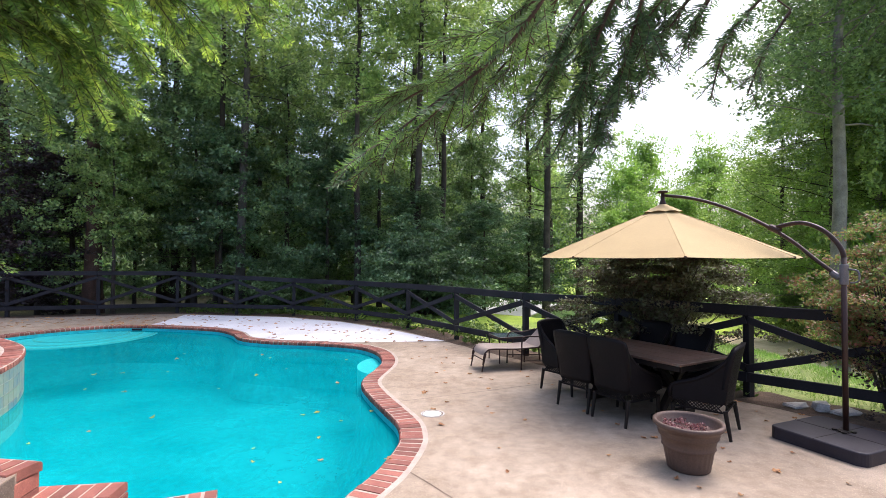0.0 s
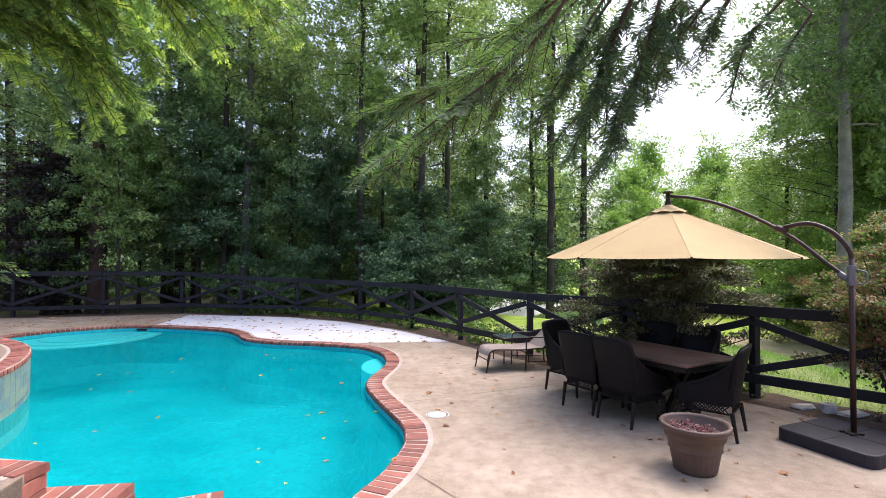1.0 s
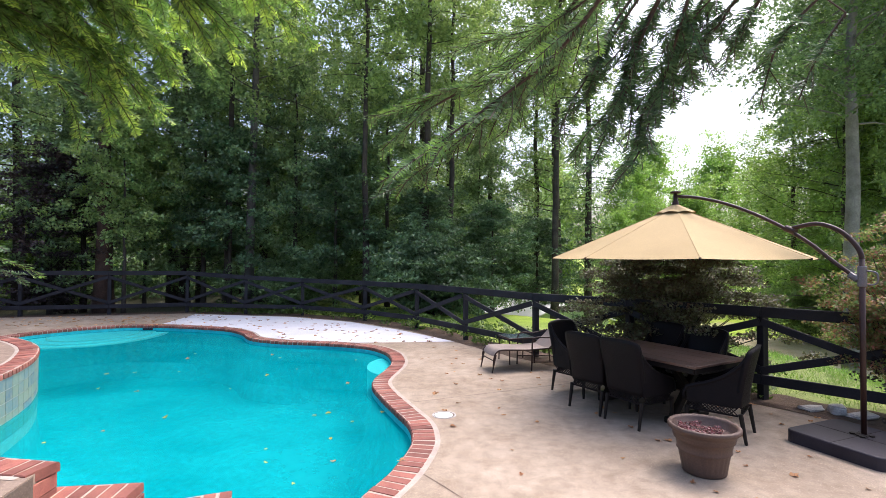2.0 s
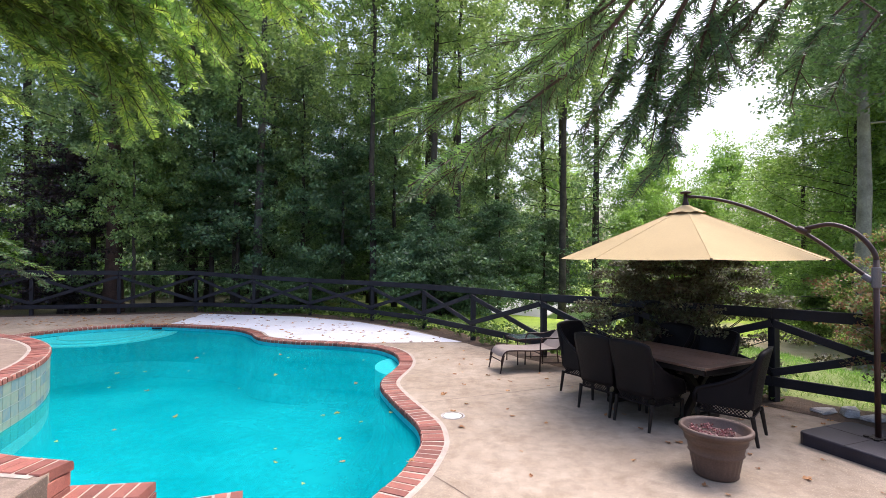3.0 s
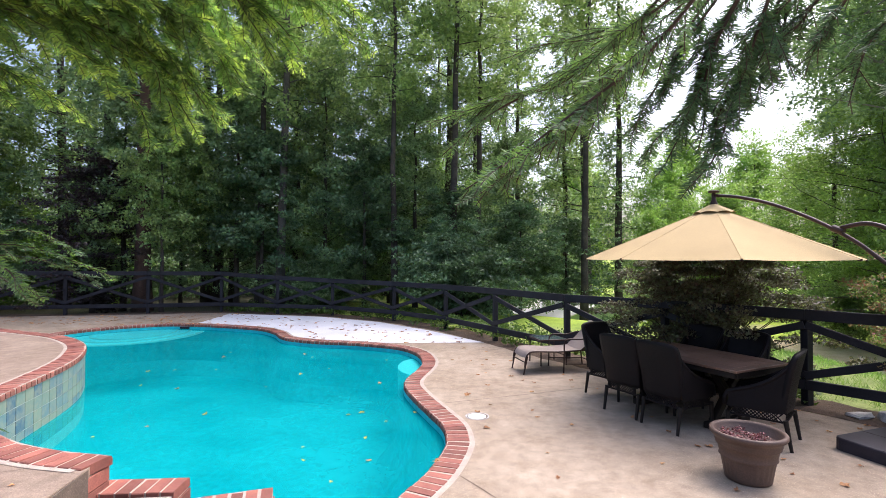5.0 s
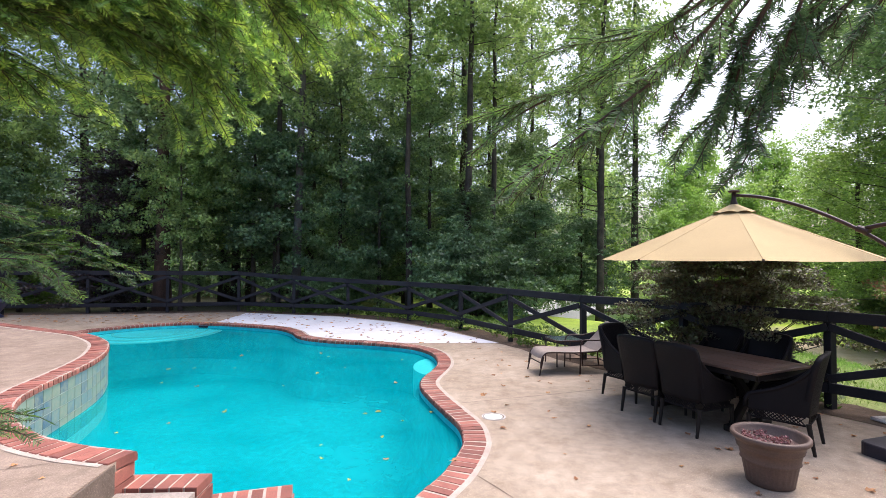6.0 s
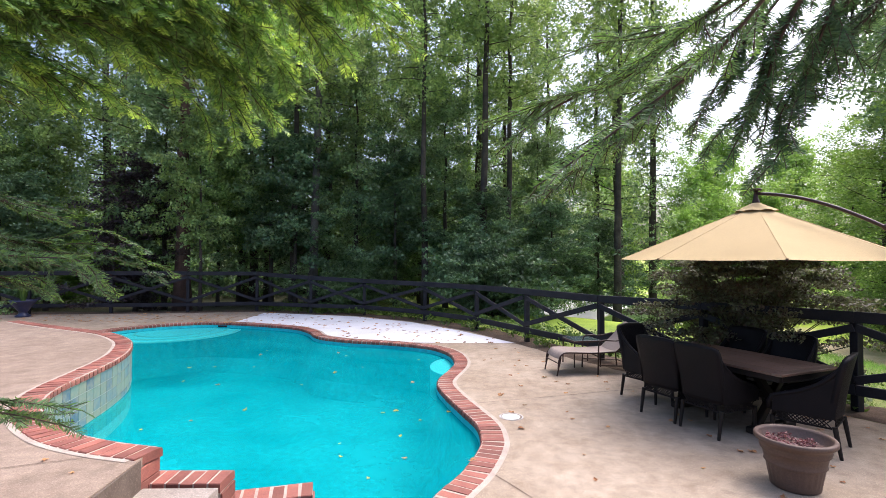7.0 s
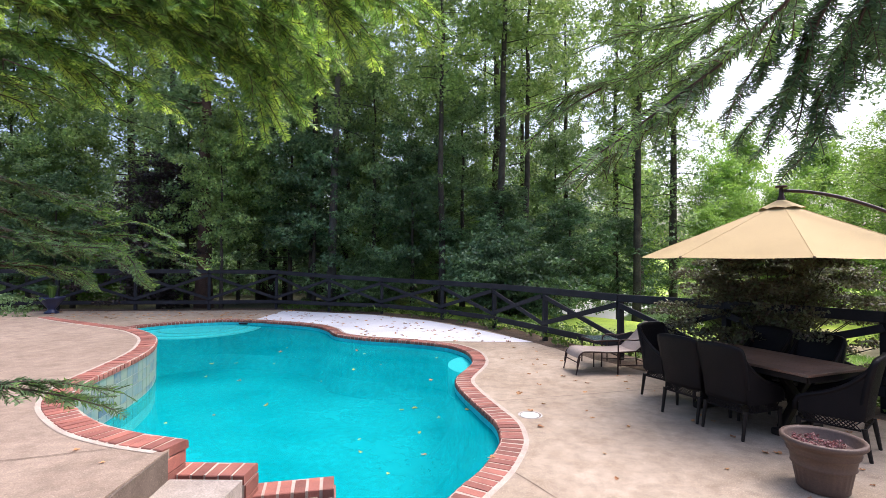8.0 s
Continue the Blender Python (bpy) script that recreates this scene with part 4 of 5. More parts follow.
# ---- conifer branches overhead ----
def conifer_spray(stem, rng, reach, droop, needle, density=0.6):
    """A stem with two-ranked twigs, twigs with two-ranked needles: twig lines, needle arrays and which needles are new growth."""
    pts = spline(stem, 0.012)
    lines, base, axis, side, young = [pts], [], [], [], []
    total = len(pts)
    for i in range(3, total, 2):
        d = (pts[i] - pts[i - 1]).normalized()
        flat = d.cross(Vector((0, 0, 1)))
        flat = flat.normalized() if flat.length > 0.05 else Vector((1, 0, 0))
        u = i / total
        s = 1 if (i // 2) % 2 else -1
        if rng.uniform() < density:
            twig_sides = (s, -s)
        else:
            twig_sides = (s,)
        for s in twig_sides:
            length = reach * (1.08 - u) ** 0.6 * rng.uniform(0.4, 1.15)
            way = (d * rng.uniform(0.7, 1.1) + flat * s * rng.uniform(0.6, 1.0) + Vector(rng.normal(size=3) * 0.2)).normalized()
            line = [pts[i].copy()]
            steps_n = max(3, int(length / 0.014))
            for k in range(steps_n):
                way = (way + Vector((0, 0, -droop * 0.06)) + Vector(rng.normal(size=3) * 0.03)).normalized()
                line.append(line[-1] + way * 0.014)
            lines.append(line)
            if length > reach * 0.5:
                for j, q in ((len(line) // 3, -s), (len(line) * 2 // 3, s)):
                    w2 = (way + flat * q * 0.8 + Vector(rng.normal(size=3) * 0.25)).normalized()
                    sub = [line[j].copy()]
                    for k in range(max(2, steps_n // 3)):
                        w2 = (w2 + Vector((0, 0, -droop * 0.05))).normalized()
                        sub.append(sub[-1] + w2 * 0.014)
                    lines.append(sub)
    for line in lines:
        tilt = Vector(rng.normal(size=3) * 0.35)
        fresh = len(line) * rng.uniform(0.2, 0.7)
        for i, (a, b) in enumerate(zip(line, line[1:])):
            d = (b - a).normalized()
            f = d.cross(Vector((0, 0, 1)) + tilt)
            f = f.normalized() if f.length > 0.05 else Vector((1, 0, 0))
            gap = 0.0036
            count = max(1, round((b - a).length / gap))
            for k in range(count):
                for s in (-1, 1):
                    base.append(a + (b - a) * ((k + rng.uniform(0, 0.6)) / count))
                    n = (d * rng.uniform(0.45, 0.75) + f * s + Vector(rng.normal(size=3) * 0.13)).normalized()
                    axis.append(n * needle * rng.uniform(0.75, 1.1) * (0.6 if i > len(line) - 3 else 1.0))
                    side.append(n.cross(f.cross(d) + Vector(rng.normal(size=3) * 0.4)).normalized() * needle * 0.072)
                    young.append(i > fresh)
    return (lines, *(np.array([tuple(x) for x in q]) for q in (base, axis, side)), np.array(young))


def conifer(name, label, trunk_at, trunk_h, stems, old, new_growth, reach, droop, seed, limb_to, more, crown=0.0, needle=0.02, loose=0.07, lit=0, density=0.1):
    rng = np.random.default_rng(seed)
    ob = thing(name, Matrix(), label, "conifer")
    bm = bmesh.new()
    tx, ty, tz = trunk_at
    tube(bm, [(tx, ty, tz), (tx + 0.02, ty, tz + trunk_h * 0.5), (tx, ty + 0.03, tz + trunk_h)], [0.14, 0.11, 0.05], 12)
    hub = Vector(limb_to)
    tube(bm, spline([(tx, ty, hub.z + 0.25), tuple(Vector((tx, ty, hub.z + 0.25)).lerp(hub, 0.5) + Vector((0, 0, 0.08))), tuple(hub)], 0.1), 0.009, 7)
    part("trunk", bm, BARK, ob, smooth=True)
    # Leaf crown added above the view to shade the raised deck.
    if crown:
        cs = [(tx + crown * rng.normal() * 0.5 + 0.4, ty + crown * rng.normal() * 0.4 - 0.3, rng.uniform(3.9, 7.5)) for k in range(110)]
        v, f = leaf_arrays(cs, rng, 40, 0.35, 0.4, 0.09)
        up = new("crown", numpy_mesh("crown", v, f, old))
        up.parent = ob
    thick, joints = [], []
    for stem_no, stem in enumerate(stems):
        thick.append((stem, True, stem_no))
        for k in range(more if (Vector(stem[0]) - Vector(stem[-1])).length > 0.2 else 0):
            o = rng.normal(size=3) * np.array([loose, loose, loose * 0.7])
            thick.append(([tuple(np.array(q) + o * (0.9 * i / (len(stem) - 1)) + rng.normal(size=3) * 0.008) for i, q in enumerate(stem[:-1])] + [tuple(np.array(stem[-1]) * 0.75 + np.array(stem[-2]) * 0.25 + o * 0.8)], k == 0, stem_no))
    for stem, bright_tips, stem_no in thick:
        long = sum((Vector(b) - Vector(a)).length for a, b in zip(stem, stem[1:]))
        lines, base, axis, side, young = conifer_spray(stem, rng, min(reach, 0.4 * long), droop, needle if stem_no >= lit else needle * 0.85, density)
        wood = bmesh.new()
        foot = Vector(stem[0])
        near = min(joints, key=lambda q: (q - foot).length, default=hub)
        if (near - foot).length < 0.16:
            tube(wood, [near, foot], 0.0014, 5, False)
        else:
            tube(wood, spline([tuple(hub), tuple(hub.lerp(foot, 0.5) + Vector((0, 0, 0.05))), stem[0]], 0.05), 0.0016, 5, False)
        joints += lines[0][::6]
        k = len(lines[0])
        tube(wood, lines[0], [0.0026 * (1 - 0.85 * i / k) + 0.0007 for i in range(k)], 5, False)
        for line in lines[1:]:
            tube(wood, line[::3] + [line[-1]], 0.0009, 3, False)
        branch = part("branch", wood, TWIGBARK, ob)
        # The first stems, up to lit, get paler needles: light painted into the colour.
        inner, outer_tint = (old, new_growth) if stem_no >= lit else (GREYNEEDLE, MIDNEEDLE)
        # Copies after the first keep the inner colour, standing in for shade inside.
        for word, pick, material in (("needles", ~young, inner), ("new_growth", young, outer_tint if bright_tips else inner)):
            b, a, w = base[pick], axis[pick], side[pick]
            v = np.stack([b - w * 0.6, b + w * 0.6, b + a * 0.5 + w, b + a + w * 0.3, b + a - w * 0.3, b + a * 0.5 - w], 1).reshape(-1, 3)
            i = np.arange(len(b))[:, None] * 6
            nd = new(word, numpy_mesh(word, v, np.concatenate([i + np.array([[0, 1, 2, 5]]), i + np.array([[5, 2, 3, 4]])]), material))
            nd.parent = branch
            tagged(nd, kind="stuff")
    return ob


RIGHT_STEMS = [
    [(-0.37, 0.2, 2.35), (-0.44, 0.3, 2.32), (-0.53, 0.48, 2.3), (-0.63, 0.58, 2.3), (-0.83, 0.66, 2.26)],
    [(-0.4, 0.08, 2.28), (-0.44, 0.11, 2.23), (-0.48, 0.13, 2.19), (-0.56, 0.13, 2.13), (-0.64, 0.13, 2.07), (-0.73, 0.13, 2.01)],
    [(-0.3, 0.5, 2.46), (-0.41, 0.58, 2.44), (-0.53, 0.66, 2.46), (-0.65, 0.74, 2.45)],
    [(-0.6, 0.55, 2.29), (-0.67, 0.58, 2.26), (-0.74, 0.6, 2.21), (-0.8, 0.62, 2.16)],
    [(-0.51, 0.16, 2.17), (-0.6, 0.2, 2.12), (-0.66, 0.2, 2.08), (-0.69, 0.2, 2.05)],
    [(-0.39, 0.3, 2.29), (-0.44, 0.36, 2.25), (-0.5, 0.4, 2.19), (-0.55, 0.42, 2.15)],
    [(-0.23, 0.3, 2.39), (-0.26, 0.34, 2.31), (-0.28, 0.36, 2.22), (-0.31, 0.38, 2.15), (-0.34, 0.38, 2.09)],
    [(-0.18, 0.3, 2.39), (-0.2, 0.34, 2.28), (-0.24, 0.37, 2.19), (-0.26, 0.38, 2.11), (-0.29, 0.39, 2.06)],
    [(-0.28, 0.3, 2.39), (-0.32, 0.32, 2.33), (-0.34, 0.34, 2.26), (-0.36, 0.35, 2.21)],
    [(-0.24, 0.34, 2.36), (-0.27, 0.36, 2.28), (-0.29, 0.38, 2.2), (-0.29, 0.4, 2.13)],
    [(-0.09, 0.3, 2.39), (-0.11, 0.33, 2.35), (-0.15, 0.36, 2.29), (-0.17, 0.38, 2.2)],
    [(-0.08, 0.25, 2.36), (-0.1, 0.28, 2.31), (-0.12, 0.3, 2.26)],
    [(-0.02, 0.2, 2.33), (-0.07, 0.22, 2.27), (-0.08, 0.24, 2.22), (-0.09, 0.25, 2.16)],
    [(0.02, 0.2, 2.3), (-0.01, 0.22, 2.24), (-0.03, 0.24, 2.17)],
    [(-0.18, 0.3, 2.43), (-0.22, 0.34, 2.38), (-0.28, 0.36, 2.33)],
    [(-0.11, 0.28, 2.41), (-0.15, 0.32, 2.37), (-0.19, 0.34, 2.32)],
    [(-0.07, 0.22, 2.38), (-0.1, 0.26, 2.33), (-0.11, 0.28, 2.29)],
    [(-0.3, 0.2, 2.37), (-0.35, 0.25, 2.35), (-0.4, 0.3, 2.32)],
    [(-0.12, 0.34, 2.44), (-0.14, 0.38, 2.37), (-0.18, 0.4, 2.28), (-0.2, 0.42, 2.22)]]
LEFT_STEMS = [
    [(-2.06, 0.39, 2.5), (-1.84, 0.58, 2.55), (-1.65, 0.77, 2.44), (-1.62, 0.85, 2.25)],
    [(-1.91, 0.42, 2.59), (-1.73, 0.63, 2.55), (-1.62, 0.78, 2.42), (-1.57, 0.87, 2.29)],
    [(-1.82, 0.49, 2.62), (-1.65, 0.68, 2.56), (-1.55, 0.81, 2.45), (-1.49, 0.9, 2.32)],
    [(-1.69, 0.52, 2.63), (-1.52, 0.69, 2.58), (-1.44, 0.78, 2.5), (-1.41, 0.84, 2.44)],
    [(-1.57, 0.54, 2.63), (-1.38, 0.66, 2.64), (-1.3, 0.75, 2.58), (-1.23, 0.84, 2.48)],
    [(-1.45, 0.59, 2.67), (-1.24, 0.71, 2.67), (-1.14, 0.78, 2.62), (-1.03, 0.86, 2.54)],
    [(-2.1, 0.25, 2.51), (-2.0, 0.39, 2.51), (-1.92, 0.51, 2.49), (-1.87, 0.62, 2.4)],
    [(-2.15, 0.31, 2.44), (-2.07, 0.43, 2.45), (-2.02, 0.53, 2.41), (-2.0, 0.61, 2.32)],
    [(-2.05, 0.35, 2.59), (-1.9, 0.52, 2.6), (-1.82, 0.65, 2.54), (-1.77, 0.76, 2.43)],
    [(-1.95, 0.49, 2.66), (-1.78, 0.66, 2.65), (-1.7, 0.8, 2.55), (-1.65, 0.9, 2.41)],
    [(-1.76, 0.56, 2.69), (-1.55, 0.74, 2.67), (-1.45, 0.84, 2.6), (-1.37, 0.94, 2.49)],
    [(-2.11, 0.24, 2.31), (-2.06, 0.34, 2.31), (-2.02, 0.42, 2.31), (-1.99, 0.48, 2.28)],
    [(-2.12, 0.41, 2.46), (-2.01, 0.55, 2.45), (-1.91, 0.67, 2.38), (-1.84, 0.75, 2.31)],
    [(-2.06, 0.37, 2.37), (-2.01, 0.43, 2.35), (-1.98, 0.48, 2.33), (-1.96, 0.51, 2.3)]]
LOW_STEMS = [
    [(-2.15, 0.42, 2.01), (-2.04, 0.56, 1.95), (-1.93, 0.67, 1.94), (-1.79, 0.78, 1.86)],
    [(-2.04, 0.34, 1.95), (-1.94, 0.43, 1.92), (-1.85, 0.5, 1.89), (-1.78, 0.54, 1.81)],
    [(-2.19, 0.45, 2.1), (-2.13, 0.53, 2.07), (-2.08, 0.59, 2.03), (-2.04, 0.63, 2.01)],
    [(-2.12, 0.4, 1.87), (-2.06, 0.46, 1.86), (-2.02, 0.51, 1.84), (-1.98, 0.55, 1.81)],
    [(-1.74, 0.06, 1.66), (-1.7, 0.12, 1.64), (-1.66, 0.18, 1.61), (-1.61, 0.24, 1.57)]]
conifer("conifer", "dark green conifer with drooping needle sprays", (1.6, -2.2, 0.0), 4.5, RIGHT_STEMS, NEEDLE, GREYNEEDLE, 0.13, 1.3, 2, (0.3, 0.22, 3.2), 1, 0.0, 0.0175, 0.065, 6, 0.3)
# yellow-green both for new growth and for light put into the needle colour
conifer("conifer", "conifer with fresh yellow-green needle sprays", (-4.0, -0.6, 0.48), 7.0, LEFT_STEMS, MIDNEEDLE, NEWNEEDLE, 0.17, 1.3, 3, (-2.3, 0.2, 2.95), 2, 2.2, 0.022)
conifer("conifer", "low conifer with spreading green needle sprays", (-4.6, 0.4, 0.48), 3.0, LOW_STEMS, GREYNEEDLE, MIDNEEDLE, 0.10, 0.5, 4, (-2.6, 0.2, 2.0), 2, 0.0, 0.018, 0.05)


# ---- dining set ----
U, V = Vector((-0.5, 0.866, 0)), Vector((0.866, 0.5, 0))
CORNER = Vector((2.0, 4.72, 0))
TABLE_L, TABLE_W, TABLE_H = 1.85, 0.95, 0.74


def dining_table():
    """Planked top on two trestles; x along its length."""
    mid = CORNER + U * TABLE_L / 2 + V * TABLE_W / 2
    ob = thing("dining_table", Matrix.Translation(mid) @ Matrix.Rotation(math.atan2(U.y, U.x), 4, "Z"), "dark outdoor dining table with a weathered plank top", "table")
    k = 5
    for i in range(k):
        part("plank", box((TABLE_L - 0.2, TABLE_W / k - 0.003, 0.028), pose(0, -TABLE_W / 2 + TABLE_W / k * (i + 0.5), TABLE_H - 0.014), 0.003), TABLEWOOD, ob)
    for s in (-1, 1):
        part("breadboard_end", box((0.097, TABLE_W, 0.028), pose(s * (TABLE_L / 2 - 0.05), 0, TABLE_H - 0.014), 0.003), TABLEWOOD, ob)
        part("edge_rail", box((TABLE_L - 0.06, 0.025, 0.06), pose(0, s * (TABLE_W / 2 - 0.025), TABLE_H - 0.06), 0.004), DARKWOOD, ob)
        part("end_rail", box((0.025, TABLE_W - 0.08, 0.06), pose(s * (TABLE_L / 2 - 0.03), 0, TABLE_H - 0.06), 0.004), DARKWOOD, ob)
        x = s * (TABLE_L / 2 - 0.42)
        part("trestle_foot", box((0.10, 0.72, 0.07), pose(x, 0, 0.037), 0.012), DARKWOOD, ob)
        part("trestle_head", box((0.09, 0.74, 0.06), pose(x, 0, TABLE_H - 0.061), 0.008), DARKWOOD, ob)
        for q in (-1, 1):
            part("trestle_leg", beam((x, q * 0.26, 0.06), (x, -q * 0.26, TABLE_H - 0.08), 0.075, 0.08, 0.008, (0, 1, 0)), DARKWOOD, ob)
    part("stretcher", box((TABLE_L - 0.84, 0.07, 0.08), pose(0, 0, 0.37), 0.008), DARKWOOD, ob)
    return ob


dining_table()


def lattice(length, height):
    """A strip of crossed bands standing on the x axis."""
    bm = bmesh.new()
    k = max(3, round(length / 0.035))
    for i in range(-1, k + 1):
        for s in (-1, 1):
            x0 = i * length / k
            a, b = (x0, 0), (x0 + s * height, height)
            if s < 0:
                a, b = (x0 + height, 0), (x0, height)
            if min(a[0], b[0]) < -0.002 or max(a[0], b[0]) > length + 0.002:
                continue
            d = Vector((b[0] - a[0], 0, b[1] - a[1]))
            m = Matrix.Translation((a[0] + d.x / 2, 0.002 * s, d.z / 2)) @ Matrix.Rotation(-math.atan2(d.z, d.x), 4, "Y")
            add_box(bm, (d.length, 0.006, 0.010), m)
    for z in (0.0, height):
        add_box(bm, (length, 0.016, 0.016), Matrix.Translation((length / 2, 0, z)))
    return bm


def wicker_chair(m):
    """High-backed woven armchair: back at y = 0, facing +y."""
    ob = thing("wicker_chair", m, "dark brown woven high-backed garden dining chair", "chair", "chairs round the table")
    w = 0.56
    bm = bmesh.new()
    cols, rows = 12, 14
    grid = {}
    for face in (0, 1):
        for j in range(rows + 1):
            v = j / rows
            z = 0.37 + 0.60 * v
            for i in range(cols + 1):
                u = i / cols * 2 - 1
                half = w / 2 * (0.90 + 0.10 * math.sin(v * math.pi * 0.6) - 0.05 * max(0, v - 0.9) / 0.1)
                crown = 0.014 * (1 - u * u) * v ** 4 - 0.02 * abs(u) ** 8 * v ** 8
                y = -0.11 * v ** 1.4 - 0.035 * (1 - u * u) + face * 0.045
                grid[face, i, j] = bm.verts.new((u * half, y, z + crown))
    for j in range(rows):
        for i in range(cols):
            bm.faces.new((grid[0, i, j], grid[0, i + 1, j], grid[0, i + 1, j + 1], grid[0, i, j + 1]))
            bm.faces.new((grid[1, i, j + 1], grid[1, i + 1, j + 1], grid[1, i + 1, j], grid[1, i, j]))
    for i in range(cols):
        bm.faces.new((grid[0, i, rows], grid[0, i + 1, rows], grid[1, i + 1, rows], grid[1, i, rows]))
        bm.faces.new((grid[1, i, 0], grid[1, i + 1, 0], grid[0, i + 1, 0], grid[0, i, 0]))
    for j in range(rows):
        bm.faces.new((grid[1, 0, j], grid[0, 0, j], grid[0, 0, j + 1], grid[1, 0, j + 1]))
        bm.faces.new((grid[0, cols, j], grid[1, cols, j], grid[1, cols, j + 1], grid[0, cols, j + 1]))
    part("backrest", bm, WICKER, ob, smooth=True)
    curve = spline([(0, -0.085, 0.93), (0, -0.02, 0.82), (0, 0.10, 0.70), (0, 0.26, 0.60), (0, 0.42, 0.54), (0, 0.52, 0.50)], 0.03)
    for s in (-1, 1):
        bm = bmesh.new()
        x = s * (w / 2 - 0.03)
        for q in (-0.015, 0.015):
            top = [bm.verts.new((x + q, p.y, p.z)) for p in curve]
            low = [bm.verts.new((x + q, max(p.y, 0.0) * 1.0, 0.37)) for p in curve]
            for i in range(len(top) - 1):
                if (low[i + 1].co - low[i].co).length > 1e-5:
                    bm.faces.new((top[i], top[i + 1], low[i + 1], low[i]))
                else:
                    bm.faces.new((top[i], top[i + 1], low[i]))
        side = part("side_panel", bm, WICKER, ob)
        part("arm_roll", tube(bmesh.new(), [(x, p.y, p.z) for p in curve] + [(x, 0.54, 0.44), (x, 0.535, 0.37)], 0.023, 8), WICKER, ob, smooth=True)
        part("side_lattice", lattice_at(0.5, (x, 0.02, 0.28), 90), WICKER, ob)
        for y, lean in ((0.0, -0.05), (0.51, 0.0)):
            part("leg", tube(bmesh.new(), [(x * 0.97, y + lean, 0.0), (x * 0.97, y, 0.3)], [0.016, 0.024], 8), DARKWOOD, ob)
    part("rear_lattice", lattice_at(w - 0.1, (-(w - 0.1) / 2, 0.0, 0.28), 0), WICKER, ob)
    part("front_lattice", lattice_at(w - 0.1, (-(w - 0.1) / 2, 0.52, 0.28), 0), WICKER, ob)
    part("seat", box((w - 0.08, 0.52, 0.05), pose(0, 0.26, 0.39), 0.01), WICKER, ob)
    cushion = box((w - 0.1, 0.48, 0.06), pose(0, 0.28, 0.446), 0.02)
    part("cushion", cushion, CUSHION, ob, "pale striped seat cushion", True)
    for k in range(5):
        part("stripe", box((0.03, 0.44, 0.003), pose(-0.18 + k * 0.09, 0.28, 0.477)), DARKWOOD, ob.children[-1])
    return ob


def lattice_at(length, at, turn):
    bm = lattice(length, 0.085)
    bmesh.ops.transform(bm, matrix=pose(*at, 0, 0, turn), verts=bm.verts)
    return bm


def facing(p, way, turn=0.0):
    """A chair's pose: its back foot line at p, facing way."""
    return Matrix.Translation(p) @ Matrix.Rotation(math.atan2(way.y, way.x) - math.pi / 2 + radians(turn), 4, "Z")


near_side = CORNER - V * 0.33
chair = wicker_chair(facing(near_side + U * 0.65, V))
copy_thing(chair, facing(near_side + U * 1.225, V, 3))
copy_thing(chair, facing(CORNER + V * 0.45 - U * 0.27, U, 20))
copy_thing(chair, facing(CORNER + V * (TABLE_W / 2 - 0.28) + U * (TABLE_L + 0.30), -U, 6))
far_side = CORNER + V * (TABLE_W + 0.33)
copy_thing(chair, facing(far_side + U * 0.72, -V, 3))
copy_thing(chair, facing(far_side + U * 1.32, -V, -2))


# ---- umbrella ----
POLE, HUB = Vector((3.54, 4.43, 0)), Vector((2.51, 6.26, 0))


